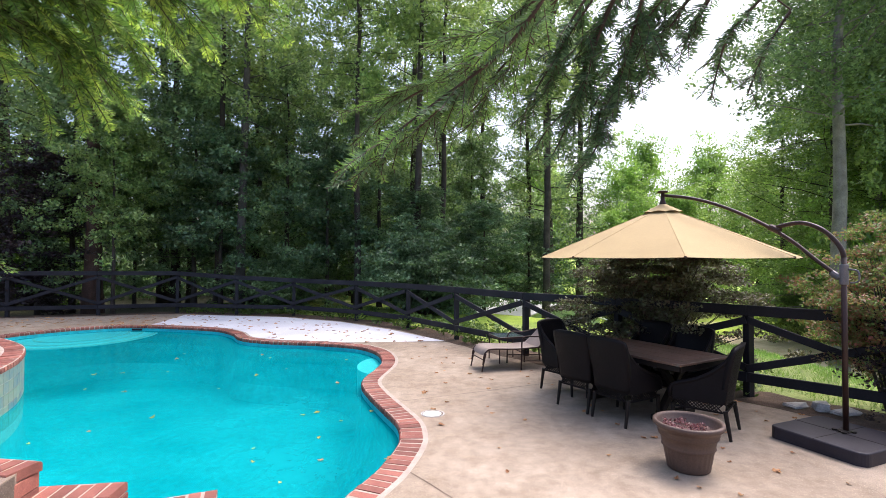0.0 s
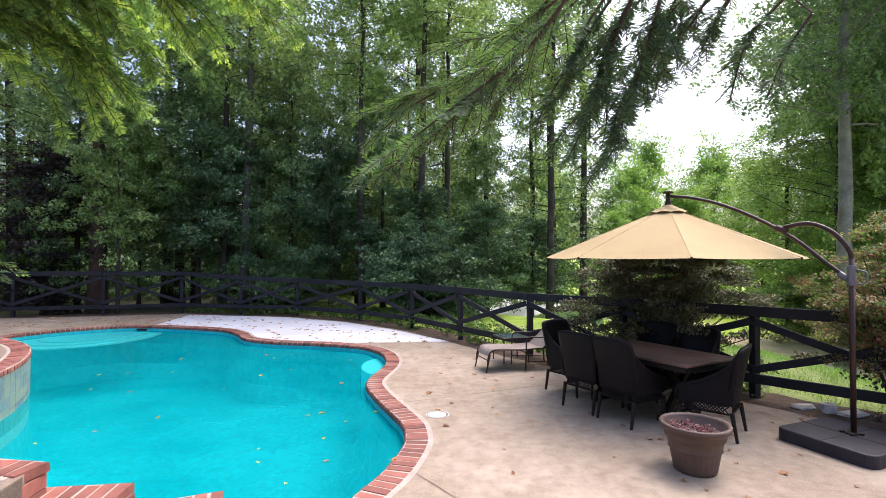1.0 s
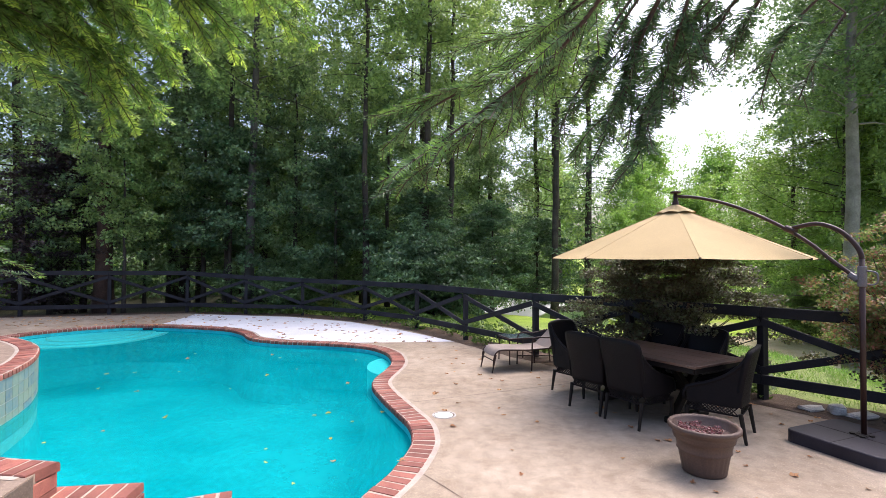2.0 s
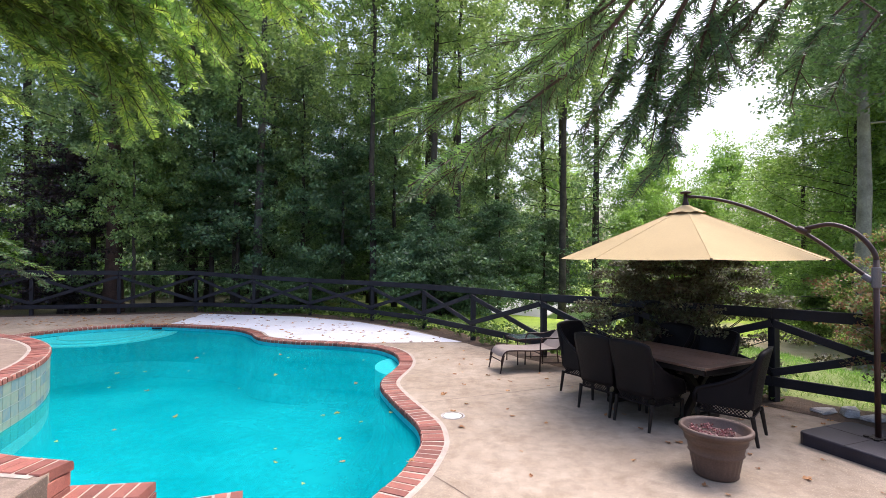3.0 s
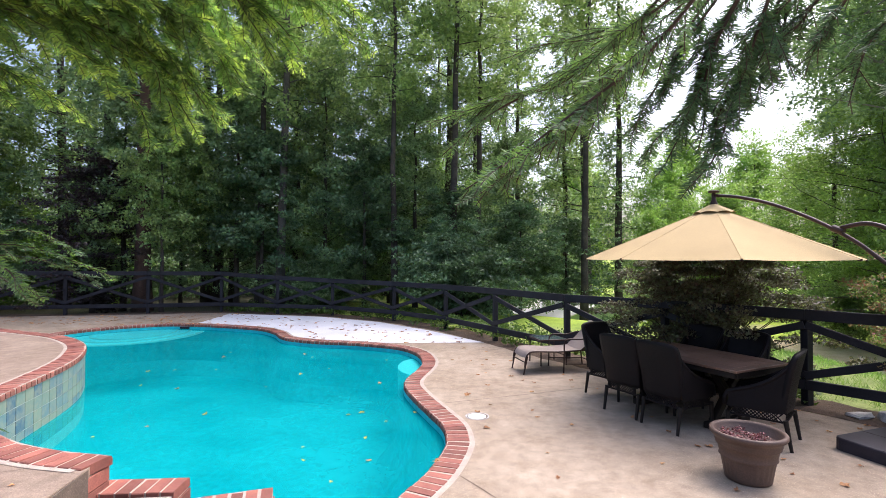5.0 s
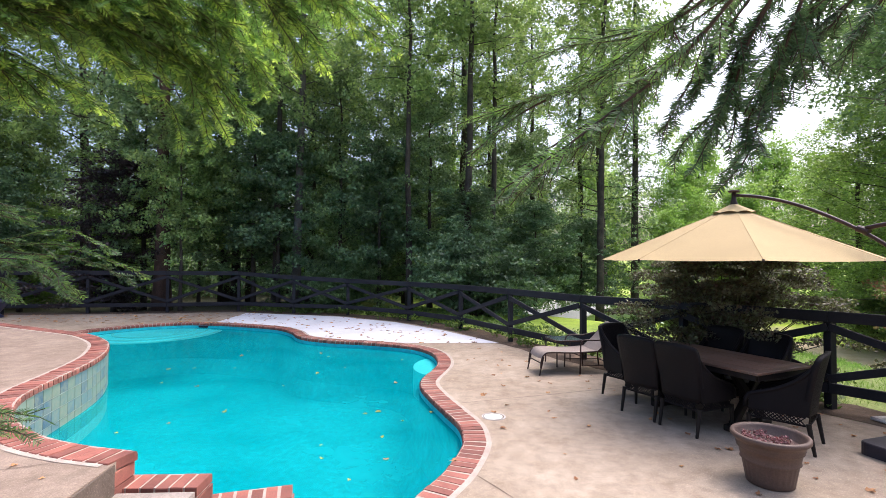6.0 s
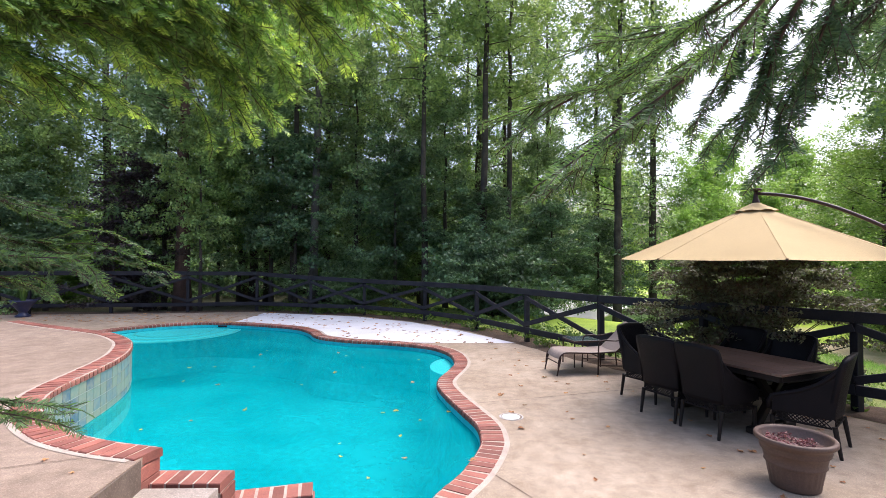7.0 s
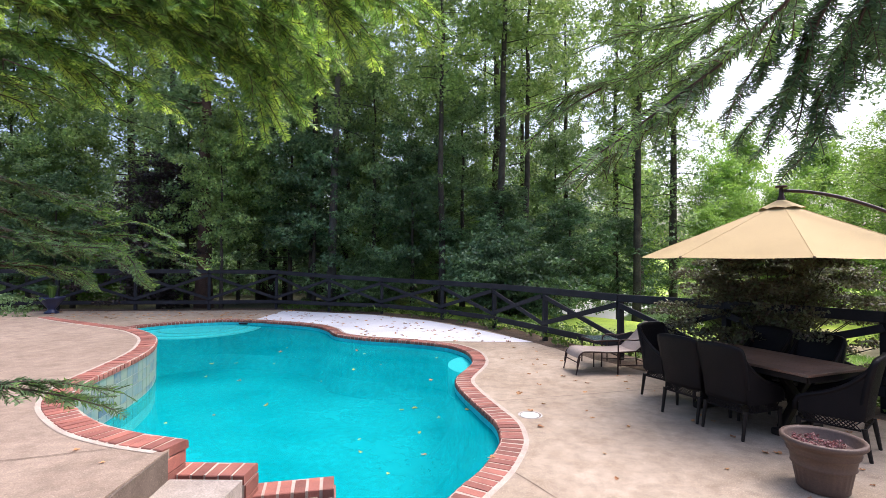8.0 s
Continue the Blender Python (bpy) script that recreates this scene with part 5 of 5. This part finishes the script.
def umbrella():
    ob = thing("cantilever_umbrella", Matrix.Translation(POLE), "sand-coloured cantilever umbrella with a bronze curved arm", "umbrella")
    c = HUB - POLE
    part("pole", tube(bmesh.new(), [(0, 0, 0.1), (0, 0, 1.9)], 0.026, 14), BRONZE, ob, smooth=True)
    d = c.normalized()
    span = c.length

    def on(s, z):
        return d * (s * span) + Vector((0, 0, z))

    part("curved_top", tube(bmesh.new(), spline([tuple(on(0, 1.8)), tuple(on(0.003, 1.95)), tuple(on(0.04, 2.09)), tuple(on(0.1, 2.21)), tuple(on(0.19, 2.28)), tuple(on(0.31, 2.24))], 0.04), 0.024, 12), BRONZE, ob, smooth=True)
    part("arm", tube(bmesh.new(), spline([tuple(on(0.03, 1.72)), tuple(on(0.12, 1.88)), tuple(on(0.22, 2.07)), tuple(on(0.32, 2.22)), tuple(on(0.43, 2.36)), tuple(on(0.56, 2.5)), tuple(on(0.70, 2.62)), tuple(on(0.85, 2.71)), tuple(on(1.0, 2.765))], 0.05), 0.021, 12), BRONZE, ob, smooth=True)
    part("joint", tube(bmesh.new(), [tuple(on(0.285, 2.20)), tuple(on(0.335, 2.25))], 0.038, 12), BRONZE, ob)
    sleeve = part("sleeve", tube(bmesh.new(), [(0, 0, 1.62), (0, 0, 1.63), (0, 0, 1.82), (0, 0, 1.83)], [0.034, 0.04, 0.04, 0.034], 14), GREYPLASTIC, ob, "grey sliding sleeve")
    side = Vector((-d.y, d.x, 0))
    part("handle", tube(bmesh.new(), spline([tuple(-d * 0.04 + Vector((0, 0, 1.78))), tuple(-d * 0.12 + Vector((0, 0, 1.76))), tuple(-d * 0.12 + Vector((0, 0, 1.66))), tuple(-d * 0.04 + Vector((0, 0, 1.64)))], 0.02), 0.009, 8), GREYPLASTIC, sleeve, smooth=True)
    part("clamp_knob", tube(bmesh.new(), [tuple(on(0.015, 1.69)), tuple(on(0.05, 1.74))], 0.034, 10), GREYPLASTIC, sleeve)
    part("hub_cap", tube(bmesh.new(), [tuple(c + Vector((0, 0, z))) for z in (2.80, 2.815, 2.83, 2.836)], [0.06, 0.075, 0.06, 0.02], 16), BRONZE, ob, "dark hub cap with a pale top", True)
    part("hub_stem", tube(bmesh.new(), [tuple(c + Vector((0, 0, z))) for z in (2.60, 2.66, 2.70, 2.81)], [0.05, 0.045, 0.03, 0.025], 12), BRONZE, ob, smooth=True)
    R, top, hem = 1.68, 2.61, 1.90
    turn = radians(28.5)
    canopy = None
    for k in range(8):
        bm = bmesh.new()
        a0, a1 = turn + k * math.pi / 4, turn + (k + 1) * math.pi / 4
        rows = 10
        vs = []
        for j in range(rows + 1):
            f = 0.05 + 0.95 * j / rows
            r = R * f
            z = top - (top - hem) * f
            row = []
            for i in range(7):
                u = i / 6
                p = Vector((math.cos(a0), math.sin(a0), 0)).lerp(Vector((math.cos(a1), math.sin(a1), 0)), u) * r
                dip = 0.02 * math.sin(math.pi * u) * f
                inward = 1 - 0.03 * math.sin(math.pi * u) * (f ** 3)
                row.append(bm.verts.new((c.x + p.x * inward, c.y + p.y * inward, z - dip * 0.6)))
            vs.append(row)
        for j in range(rows):
            for i in range(6):
                bm.faces.new((vs[j][i], vs[j + 1][i], vs[j + 1][i + 1], vs[j][i + 1]))
        part("canopy_panel", bm, CANVAS, ob, smooth=True)
        rib = [c + Vector((math.cos(a0), math.sin(a0), 0)) * (R * f) + Vector((0, 0, top - (top - hem) * f - 0.02)) for f in (0.04, 0.25, 0.5, 0.75, 0.99)]
        r = part("rib", tube(bmesh.new(), rib, 0.008, 6), BRONZE, ob)
        part("strut", tube(bmesh.new(), [c + Vector((0, 0, 2.28)), rib[2]], 0.006, 6), BRONZE, r)
        part("rib_end", tube(bmesh.new(), [rib[-1] + Vector((0, 0, 0.0)), rib[-1] + Vector((0, 0, 0.025))], 0.014, 8), BRONZE, r)
        seam_line = [c + Vector((math.cos(a0), math.sin(a0), 0)) * (R * f * 1.001) + Vector((0, 0, top - (top - hem) * f + 0.002)) for f in (0.12, 0.3, 0.5, 0.7, 0.85, 0.99)]
        part("seam", tube(bmesh.new(), seam_line, 0.0025, 5), CANVAS, r)
    vent = bmesh.new()
    ring0 = [vent.verts.new(c + Vector((0.05 * math.cos(a), 0.05 * math.sin(a), 2.64))) for a in [2 * math.pi * k / 48 for k in range(48)]]
    ring1 = [vent.verts.new(c + Vector((0.25 * math.cos(a + turn), 0.25 * math.sin(a + turn), 2.522 + 0.016 * abs(math.sin(4 * a))))) for a in [2 * math.pi * k / 48 for k in range(48)]]
    for k in range(48):
        vent.faces.new((ring0[k], ring1[k], ring1[(k + 1) % 48], ring0[(k + 1) % 48]))
    part("vent_cap", vent, CANVAS, ob, "scalloped vent cap", True)
    return ob


umbrella()


def umbrella_base():
    ob = thing("umbrella_base", pose(3.47, 4.42, 0, 0, 0, 23), "dark grey square weighted umbrella base", "umbrella base")
    bm = box((0.88, 0.88, 0.125), pose(0, 0, 0.0635))
    bmesh.ops.bevel(bm, geom=[e for e in bm.edges if abs(e.verts[0].co.z - e.verts[1].co.z) > 0.1], offset=0.09, segments=5, profile=0.5, affect="EDGES")
    bmesh.ops.bevel(bm, geom=[e for e in bm.edges if all(v.co.z > 0.1 for v in e.verts)], offset=0.016, segments=3, profile=0.5, affect="EDGES")
    part("weight_block", bm, BASEPLASTIC, ob)
    for turn in (0, 90):
        part("seam_groove", box((0.86, 0.006, 0.004), pose(0, 0, 0.126, 0, 0, turn)), DARKWOOD, ob)
    hubp = part("pole_socket", tube(bmesh.new(), [(0.07, 0.0, 0.12), (0.07, 0.0, 0.135), (0.07, 0.0, 0.15)], [0.06, 0.06, 0.035], 14), DARKWOOD, ob, "black pole socket")
    for k in range(4):
        part("knob", tube(bmesh.new(), [(0.07 + 0.075 * math.cos(k * 1.571 + 0.5), 0.075 * math.sin(k * 1.571 + 0.5), 0.12), (0.07 + 0.075 * math.cos(k * 1.571 + 0.5), 0.075 * math.sin(k * 1.571 + 0.5), 0.142)], 0.026, 10), DARKWOOD, hubp)
    return ob


umbrella_base()


def planter():
    ob = thing("planter_pot", pose(1.66, 3.87, 0) @ Matrix.Diagonal((1.02, 1.02, 0.94, 1)), "large brown fluted plastic planter with dry pinkish plants", "planter")

    def flute(a, z):
        return 1 - (0.022 * max(0.0, math.sin(26 * a)) if 0.06 < z < 0.2 else 0)

    bm = lathe([(0.165, 0.0), (0.178, 0.012), (0.182, 0.05), (0.185, 0.062), (0.206, 0.19), (0.208, 0.2), (0.222, 0.215), (0.216, 0.228), (0.232, 0.31), (0.246, 0.32), (0.24, 0.333), (0.252, 0.345), (0.248, 0.36), (0.262, 0.385), (0.278, 0.4), (0.292, 0.415), (0.292, 0.44), (0.283, 0.452), (0.262, 0.45), (0.25, 0.43), (0.235, 0.34), (0.02, 0.335)], 104, flute)
    part("pot", bm, POTCLAY, ob, smooth=True)
    bm = lathe([(0.243, 0.35), (0.244, 0.36), (0.15, 0.375), (0.05, 0.38)], 32)
    part("soil", bm, SOIL, ob, "dry soil and litter")
    rng = np.random.default_rng(4)
    cs = [(0.17 * math.sqrt(rng.uniform()) * math.cos(a) - 0.03, 0.17 * math.sqrt(rng.uniform()) * math.sin(a) + 0.02, rng.uniform(0.38, 0.415)) for a in rng.uniform(0, 6.28, 46)]
    v, f = leaf_arrays(cs, rng, 14, 0.04, 0.5, 0.024)
    pl = new("dry_plants", numpy_mesh("dry_plants", v, f, PETAL))
    pl.parent = ob
    tagged(pl, "dry pinkish plants and petals", kind="stuff")
    return ob


planter()


# ---- lounger, side table, small fittings ----
def sun_lounger():
    """Sling chaise; x from its foot end to its head, standing on tube legs."""
    ob = thing("sun_lounger", Matrix.Translation((0.05, 7.83, 0)) @ Matrix.Rotation(radians(17), 4, "Z"), "taupe sling sun lounger with a raised back", "lounger")
    w = 0.26
    for s in (-1, 1):
        rail = spline([(-0.02, s * w, 0.12), (0.0, s * w, 0.27), (0.05, s * w, 0.345), (0.16, s * w, 0.37), (0.6, s * w, 0.35), (1.0, s * w, 0.36), (1.2, s * w, 0.35)], 0.04)
        part("side_rail", tube(bmesh.new(), rail, 0.013, 8), BRONZE, ob, smooth=True)
        back = spline([(1.0, s * w, 0.36), (1.2, s * w, 0.53), (1.4, s * w, 0.74), (1.46, s * w, 0.78)], 0.05)
        part("back_rail", tube(bmesh.new(), back, 0.012, 8), BRONZE, ob, smooth=True)
        part("front_leg", tube(bmesh.new(), [(-0.04, s * w, 0.0), (0.03, s * w, 0.3)], 0.012, 8), BRONZE, ob)
        y = s * (w + 0.03)
        part("arm", tube(bmesh.new(), spline([(0.66, y, 0.0), (0.67, y, 0.3), (0.68, y, 0.5), (0.76, y, 0.56), (1.0, y, 0.55), (1.25, y, 0.6)], 0.04), 0.013, 8), BRONZE, ob, smooth=True)
        part("rear_leg", tube(bmesh.new(), [(1.32, y, 0.0), (1.25, y, 0.6)], 0.013, 8), BRONZE, ob)
        part("lower_rail", tube(bmesh.new(), [(0.67, y, 0.15), (1.31, y, 0.12)], 0.009, 8), BRONZE, ob)
    for x, z in ((-0.01, 0.2), (0.67, 0.3), (1.31, 0.12)):
        part("cross_bar", tube(bmesh.new(), [(x, -w, z), (x, w, z)], 0.010, 8), BRONZE, ob)
    for name, prof in (("seat_sling", [(0.0, 0.27), (0.05, 0.348), (0.16, 0.372), (0.6, 0.35), (1.0, 0.36)]), ("back_sling", [(1.0, 0.362), (1.2, 0.532), (1.4, 0.742), (1.46, 0.785), (1.49, 0.77)])):
        bm = bmesh.new()
        pts = spline([(x, 0, z) for x, z in prof], 0.05)
        rows = [[bm.verts.new((p.x, (i / 8 * 2 - 1) * w, p.z - 0.018 * (1 - (i / 4 - 1) ** 2) + 0.013)) for i in range(9)] for p in pts]
        low = [[bm.verts.new(v.co - Vector((0, 0, 0.006))) for v in r] for r in rows]
        for r0, r1 in zip(rows, rows[1:]):
            for i in range(8):
                bm.faces.new((r0[i], r1[i], r1[i + 1], r0[i + 1]))
        for r0, r1 in zip(low, low[1:]):
            for i in range(8):
                bm.faces.new((r0[i + 1], r1[i + 1], r1[i], r0[i]))
        part(name, bm, SLING, ob, smooth=True)
    return ob


sun_lounger()


def glass_material():
    m, t, p = shader("rippled_table_glass")
    p.inputs["Base Color"].default_value = (0.10, 0.14, 0.15, 1)
    p.inputs["Roughness"].default_value = 0.15
    p.inputs["Transmission Weight"].default_value = 0.35
    at = t.nodes.new("ShaderNodeNewGeometry").outputs["Position"]
    bumped(t, p, noise_of(t, at, 60, 3.0), 0.3, 0.002)
    return m


def side_table():
    ob = thing("side_table", pose(0.62, 8.55, 0, 0, 0, 17), "small glass-topped side table with bronze legs", "side table")
    part("glass_top", box((0.48, 0.48, 0.008), pose(0, 0, 0.462), 0.002), glass_material(), ob, "dark rippled glass")
    for s in (-1, 1):
        part("top_rail", box((0.5, 0.02, 0.03), pose(0, s * 0.25, 0.45), 0.004), BRONZE, ob)
        part("top_rail", box((0.02, 0.48, 0.03), pose(s * 0.25, 0, 0.45), 0.004), BRONZE, ob)
        for q in (-1, 1):
            part("leg", tube(bmesh.new(), [(s * 0.245, q * 0.245, 0), (s * 0.24, q * 0.24, 0.45)], 0.012, 8), BRONZE, ob)
    return ob


side_table()

lid = thing("skimmer_lid", pose(-0.68, 5.40, 0), "round white skimmer lid set into the patio", "skimmer lid")
part("collar", lathe([(0.145, 0.0), (0.145, 0.004), (0.128, 0.004), (0.126, 0.002)], 36), STONE, lid)
part("recess", lathe([(0.125, 0.0), (0.125, 0.0045), (0.02, 0.0045)], 36), JOINT, lid, "brown recess round the cover")
cover = part("cover", lathe([(0.112, 0.0), (0.112, 0.007), (0.106, 0.009), (0.02, 0.009)], 36), WHITEPLASTIC, lid, "off-white plastic cover", True)
# off centre, so the brown recess shows as a crescent
cover.location = (-0.006, -0.014, 0)


def rubble(x, y, turn, size):
    rng = random.Random(int(x * 100))
    bm = box(size, None, 0.02)
    for v in bm.verts:
        v.co += Vector((rng.uniform(-0.02, 0.02), rng.uniform(-0.02, 0.02), rng.uniform(-0.015, 0.015)))
    ob = finish("paving_scrap", bm, STONE)
    ob.matrix_world = pose(x, y, size[2] / 2 - 0.01, 0, 0, turn)
    return tagged(ob, "pale broken piece of paving by the fence foot", "stone", "scraps by the fence")


rubble(3.95, 5.72, 20, (0.26, 0.17, 0.05))
rubble(4.15, 5.55, 70, (0.16, 0.15, 0.11))
rubble(4.35, 5.42, 10, (0.3, 0.18, 0.05))


def urn():
    ob = thing("urn_planter", pose(-16.2, 13.55, 0), "dark blue urn planter with strap leaves", "planter")
    part("urn", lathe([(0.2, 0), (0.22, 0.04), (0.12, 0.1), (0.11, 0.16), (0.2, 0.28), (0.3, 0.42), (0.36, 0.5), (0.37, 0.54), (0.33, 0.54), (0.05, 0.5)], 28), URNBLUE, ob, smooth=True)
    rng = np.random.default_rng(8)
    bm = bmesh.new()
    for k in range(40):
        a, r = rng.uniform(0, 6.28), rng.uniform(0.1, 0.45)
        p = [Vector((0.05 * math.cos(a), 0.05 * math.sin(a), 0.48)), Vector((r * 0.5 * math.cos(a), r * 0.5 * math.sin(a), 0.85)), Vector((r * math.cos(a), r * math.sin(a), 1.0 - r * 0.3))]
        s = Vector((-math.sin(a), math.cos(a), 0)) * 0.02
        v = [bm.verts.new(q) for q in (p[0] - s, p[0] + s, p[1] + s, p[1] - s, p[2])]
        bm.faces.new(v[:4])
        bm.faces.new((v[3], v[2], v[4]))
    part("strap_leaves", bm, GROUNDLEAF, ob)
    return ob


urn()


# ---- beyond the fence ----
def shed():
    x, y = 4.21, 25.46
    z = land(x, y)
    ob = thing("garden_shed", pose(x, y, z, 0, 0, 18), "pale green garden shed with a pale metal roof", "shed")
    w, d, h, r = 4.6, 5.0, 1.5, 0.8
    for s in (-1, 1):
        part("side_wall", box((0.12, d, h), pose(s * (w / 2 - 0.06), 0, h / 2)), SHEDGREEN, ob)
        bm = bmesh.new()
        for yy in (s * d / 2 - 0.06, s * d / 2 + 0.06):
            bm.faces.new([bm.verts.new(q) for q in ((-w / 2, yy, 0), (w / 2, yy, 0), (w / 2, yy, h), (0, yy, h + r), (-w / 2, yy, h))])
        part("gable_wall", bm, SHEDGREEN, ob)
        a, b = Vector((0, 0, h + r + 0.03)), Vector((s * (w / 2 + 0.3), 0, h - 0.06))
        part("roof_slope", beam(a, b, d + 0.5, 0.06, 0.01), ROOFGREY, ob)
    part("door", box((0.9, 0.05, 1.2), pose(0.6, -d / 2 - 0.08, 0.6)), GREYWOOD, ob)
    return ob


shed()


def draped(name, cx, cy, rx, ry, turn, material, label, category):
    bm = bmesh.new()
    rows = []
    for j in range(9):
        row = []
        for i in range(40):
            a = 2 * math.pi * i / 40
            r = (j / 8) * (1 + 0.18 * noise.noise(Vector((math.cos(a) * 2, math.sin(a) * 2, 4))))
            x, y = rx * r * math.cos(a), ry * r * math.sin(a)
            X, Y = cx + x * math.cos(turn) - y * math.sin(turn), cy + x * math.sin(turn) + y * math.cos(turn)
            row.append(bm.verts.new((X, Y, land(X, Y) + 0.08)))
        rows.append(row)
    for r0, r1 in zip(rows, rows[1:]):
        for i in range(40):
            bm.faces.new((r0[i], r0[(i + 1) % 40], r1[(i + 1) % 40], r1[i]))
    bmesh.ops.remove_doubles(bm, verts=bm.verts, dist=0.001)
    bmesh.ops.recalc_face_normals(bm, faces=bm.faces)
    return tagged(finish(name, bm, material, smooth=True), label, category, kind="structure")


draped("dirt_track", 15.0, 23.0, 8.0, 4.6, -0.7, DIRT, "bare tan dirt track across the lawn", "track")


def pen():
    x, y = 10.15, 15.3
    ob = thing("timber_frame", pose(x, y, land(x, y), 0, 0, -35), "low weathered timber frame on the lawn", "frame")
    for sx in (-1, 0, 1):
        for sy in (-1, 1):
            part("post", box((0.07, 0.07, 0.6), pose(sx * 0.8, sy * 0.45, 0.3), 0.005), GREYWOOD, ob)
    for sy in (-1, 1):
        for z in (0.25, 0.57):
            part("rail", box((1.7, 0.03, 0.07), pose(0, sy * 0.5, z), 0.004), GREYWOOD, ob)
    for k in range(5):
        part("slat", box((1.7, 0.15, 0.025), pose(0, -0.4 + k * 0.2, 0.615), 0.004), GREYWOOD, ob)
    return ob


pen()


# ---- fallen leaves ----
def fallen_mesh(seed, size, material):
    rng = random.Random(seed)
    bm = bmesh.new()
    ring = []
    k = 12
    for i in range(k):
        a = 2 * math.pi * i / k
        r = size * (0.55 + 0.45 * abs(math.cos(a * 1.5))) * rng.uniform(0.75, 1.1)
        ring.append(bm.verts.new((r * math.cos(a), 0.7 * r * math.sin(a), rng.uniform(0.0, size * 0.35))))
    mid = bm.verts.new((0, 0, size * 0.05))
    for i in range(k):
        bm.faces.new((ring[i], ring[(i + 1) % k], mid))
    me = bpy.data.meshes.new("fallen_leaf")
    bm.to_mesh(me)
    bm.free()
    me.materials.append(material)
    return me


dry = [fallen_mesh(s, 0.045, DRYLEAF) for s in range(5)]
gold = [fallen_mesh(s + 20, 0.042, GOLDLEAF) for s in range(4)]


def inside(p, loop):
    hit = False
    for i in range(len(loop)):
        a, b = loop[i], loop[i - 1]
        if (a.y > p.y) != (b.y > p.y) and p.x < (b.x - a.x) * (p.y - a.y) / (b.y - a.y) + a.x:
            hit = not hit
    return hit


def scatter(n, where, z, meshes, label, group, seed, size=(0.5, 1.25)):
    rng = random.Random(seed)
    made = 0
    while made < n:
        x, y = where(rng)
        ob = new("fallen_leaf", rng.choice(meshes))
        ob.matrix_world = Matrix.Translation((x, y, z + 0.002)) @ Euler((rng.uniform(-0.15, 0.15), rng.uniform(-0.15, 0.15), rng.uniform(0, 6.28))).to_matrix().to_4x4() @ Matrix.Scale(rng.uniform(*size), 4)
        tagged(ob, label, "leaf", group)
        made += 1


deck_loop = [Vector((*q, 0)) for q in DECK_EDGE]


def on_deck(x0, x1, y0, y1):
    def pick(rng):
        while True:
            p = Vector((rng.uniform(x0, x1), rng.uniform(y0, y1), 0))
            if inside(p, deck_loop) and not inside(p, shell_loop) and not inside(p, deck2_loop):
                return p.x, p.y
    return pick


def on_water(rng):
    while True:
        p = Vector((rng.uniform(-7, -1.2), rng.uniform(3.6, 10), 0))
        if inside(p, shell_loop):
            return p.x, p.y


def litter(n, where, z, seed):
    """Far leaves too many to tell apart, joined."""
    rng = random.Random(seed)
    verts, faces = [], []
    for k in range(n):
        x, y = where(rng)
        me = rng.choice(dry)
        m = Matrix.Translation((x, y, z)) @ Matrix.Rotation(rng.uniform(0, 6.28), 4, "Z") @ Matrix.Scale(rng.uniform(0.8, 1.7), 4)
        first = len(verts)
        verts += [tuple(m @ v.co) for v in me.vertices]
        faces += [[first + i for i in p.vertices] for p in me.polygons]
    return tagged(new("leaf_litter", numpy_mesh("leaf_litter", verts, faces, DRYLITTER)), "dry brown leaves strewn along the patio's far edge", "leaves", kind="stuff")


scatter(150, on_deck(-9, 0, 10.4, 15.5), 0.006, dry, "dry brown leaf fallen on the white coating", "fallen leaves", 1, (0.7, 1.6))
litter(210, on_deck(-16.5, -8.5, 12.6, 15.9), 0.006, 2)
scatter(72, on_deck(-1.2, 4.0, 3.2, 10.5), 0.004, dry, "dry brown leaf fallen on the patio", "fallen leaves", 3, (0.5, 1.2))
scatter(10, lambda rng: (rng.uniform(-8, -3.6), rng.uniform(1.6, 3.0)), DECK2, dry, "dry brown leaf fallen on the raised deck", "fallen leaves", 4, (0.5, 1.1))
scatter(27, on_water, WATER_Z + 0.003, gold + dry[:2], "leaf floating on the pool", "floating leaves", 5, (0.5, 1.25))


# ---- bricks and tiles, piece by piece ----
fine = spline(COPING, 0.01)
lay_bricks(fine, normals(fine), 0.009, HEADER, coping, 0.101)
fine = spline(RIM, 0.01)
fine_n = [-n for n in normals(fine)]
lay_bricks([p - n * 0.24 for p, n in zip(fine, fine_n)], fine_n, DECK2 + 0.008, HEADER, rim_coping, 0.101)


def tile_mesh():
    bm = box((0.180, 0.014, 0.143), None, 0.003)
    me = bpy.data.meshes.new("tile")
    bm.to_mesh(me)
    bm.free()
    me.materials.append(TILE)
    return me


TILE_MESH = tile_mesh()
run = spline([(p.x, p.y) for p in rim], 0.187)
run_n = [-n for n in normals(run)]
for i, (p, n) in enumerate(zip(run, run_n)):
    if i > 42:
        break
    if i == 0:
        continue
    for k in range(5):
        ob = new("tile", TILE_MESH)
        ob.parent = tile_wall
        q = p - n * 0.012
        ob.matrix_world = Matrix.Translation((q.x, q.y, DECK2 - 0.14 - 0.152 * k)) @ Matrix.Rotation(math.atan2(n.y, n.x) - math.pi / 2, 4, "Z")
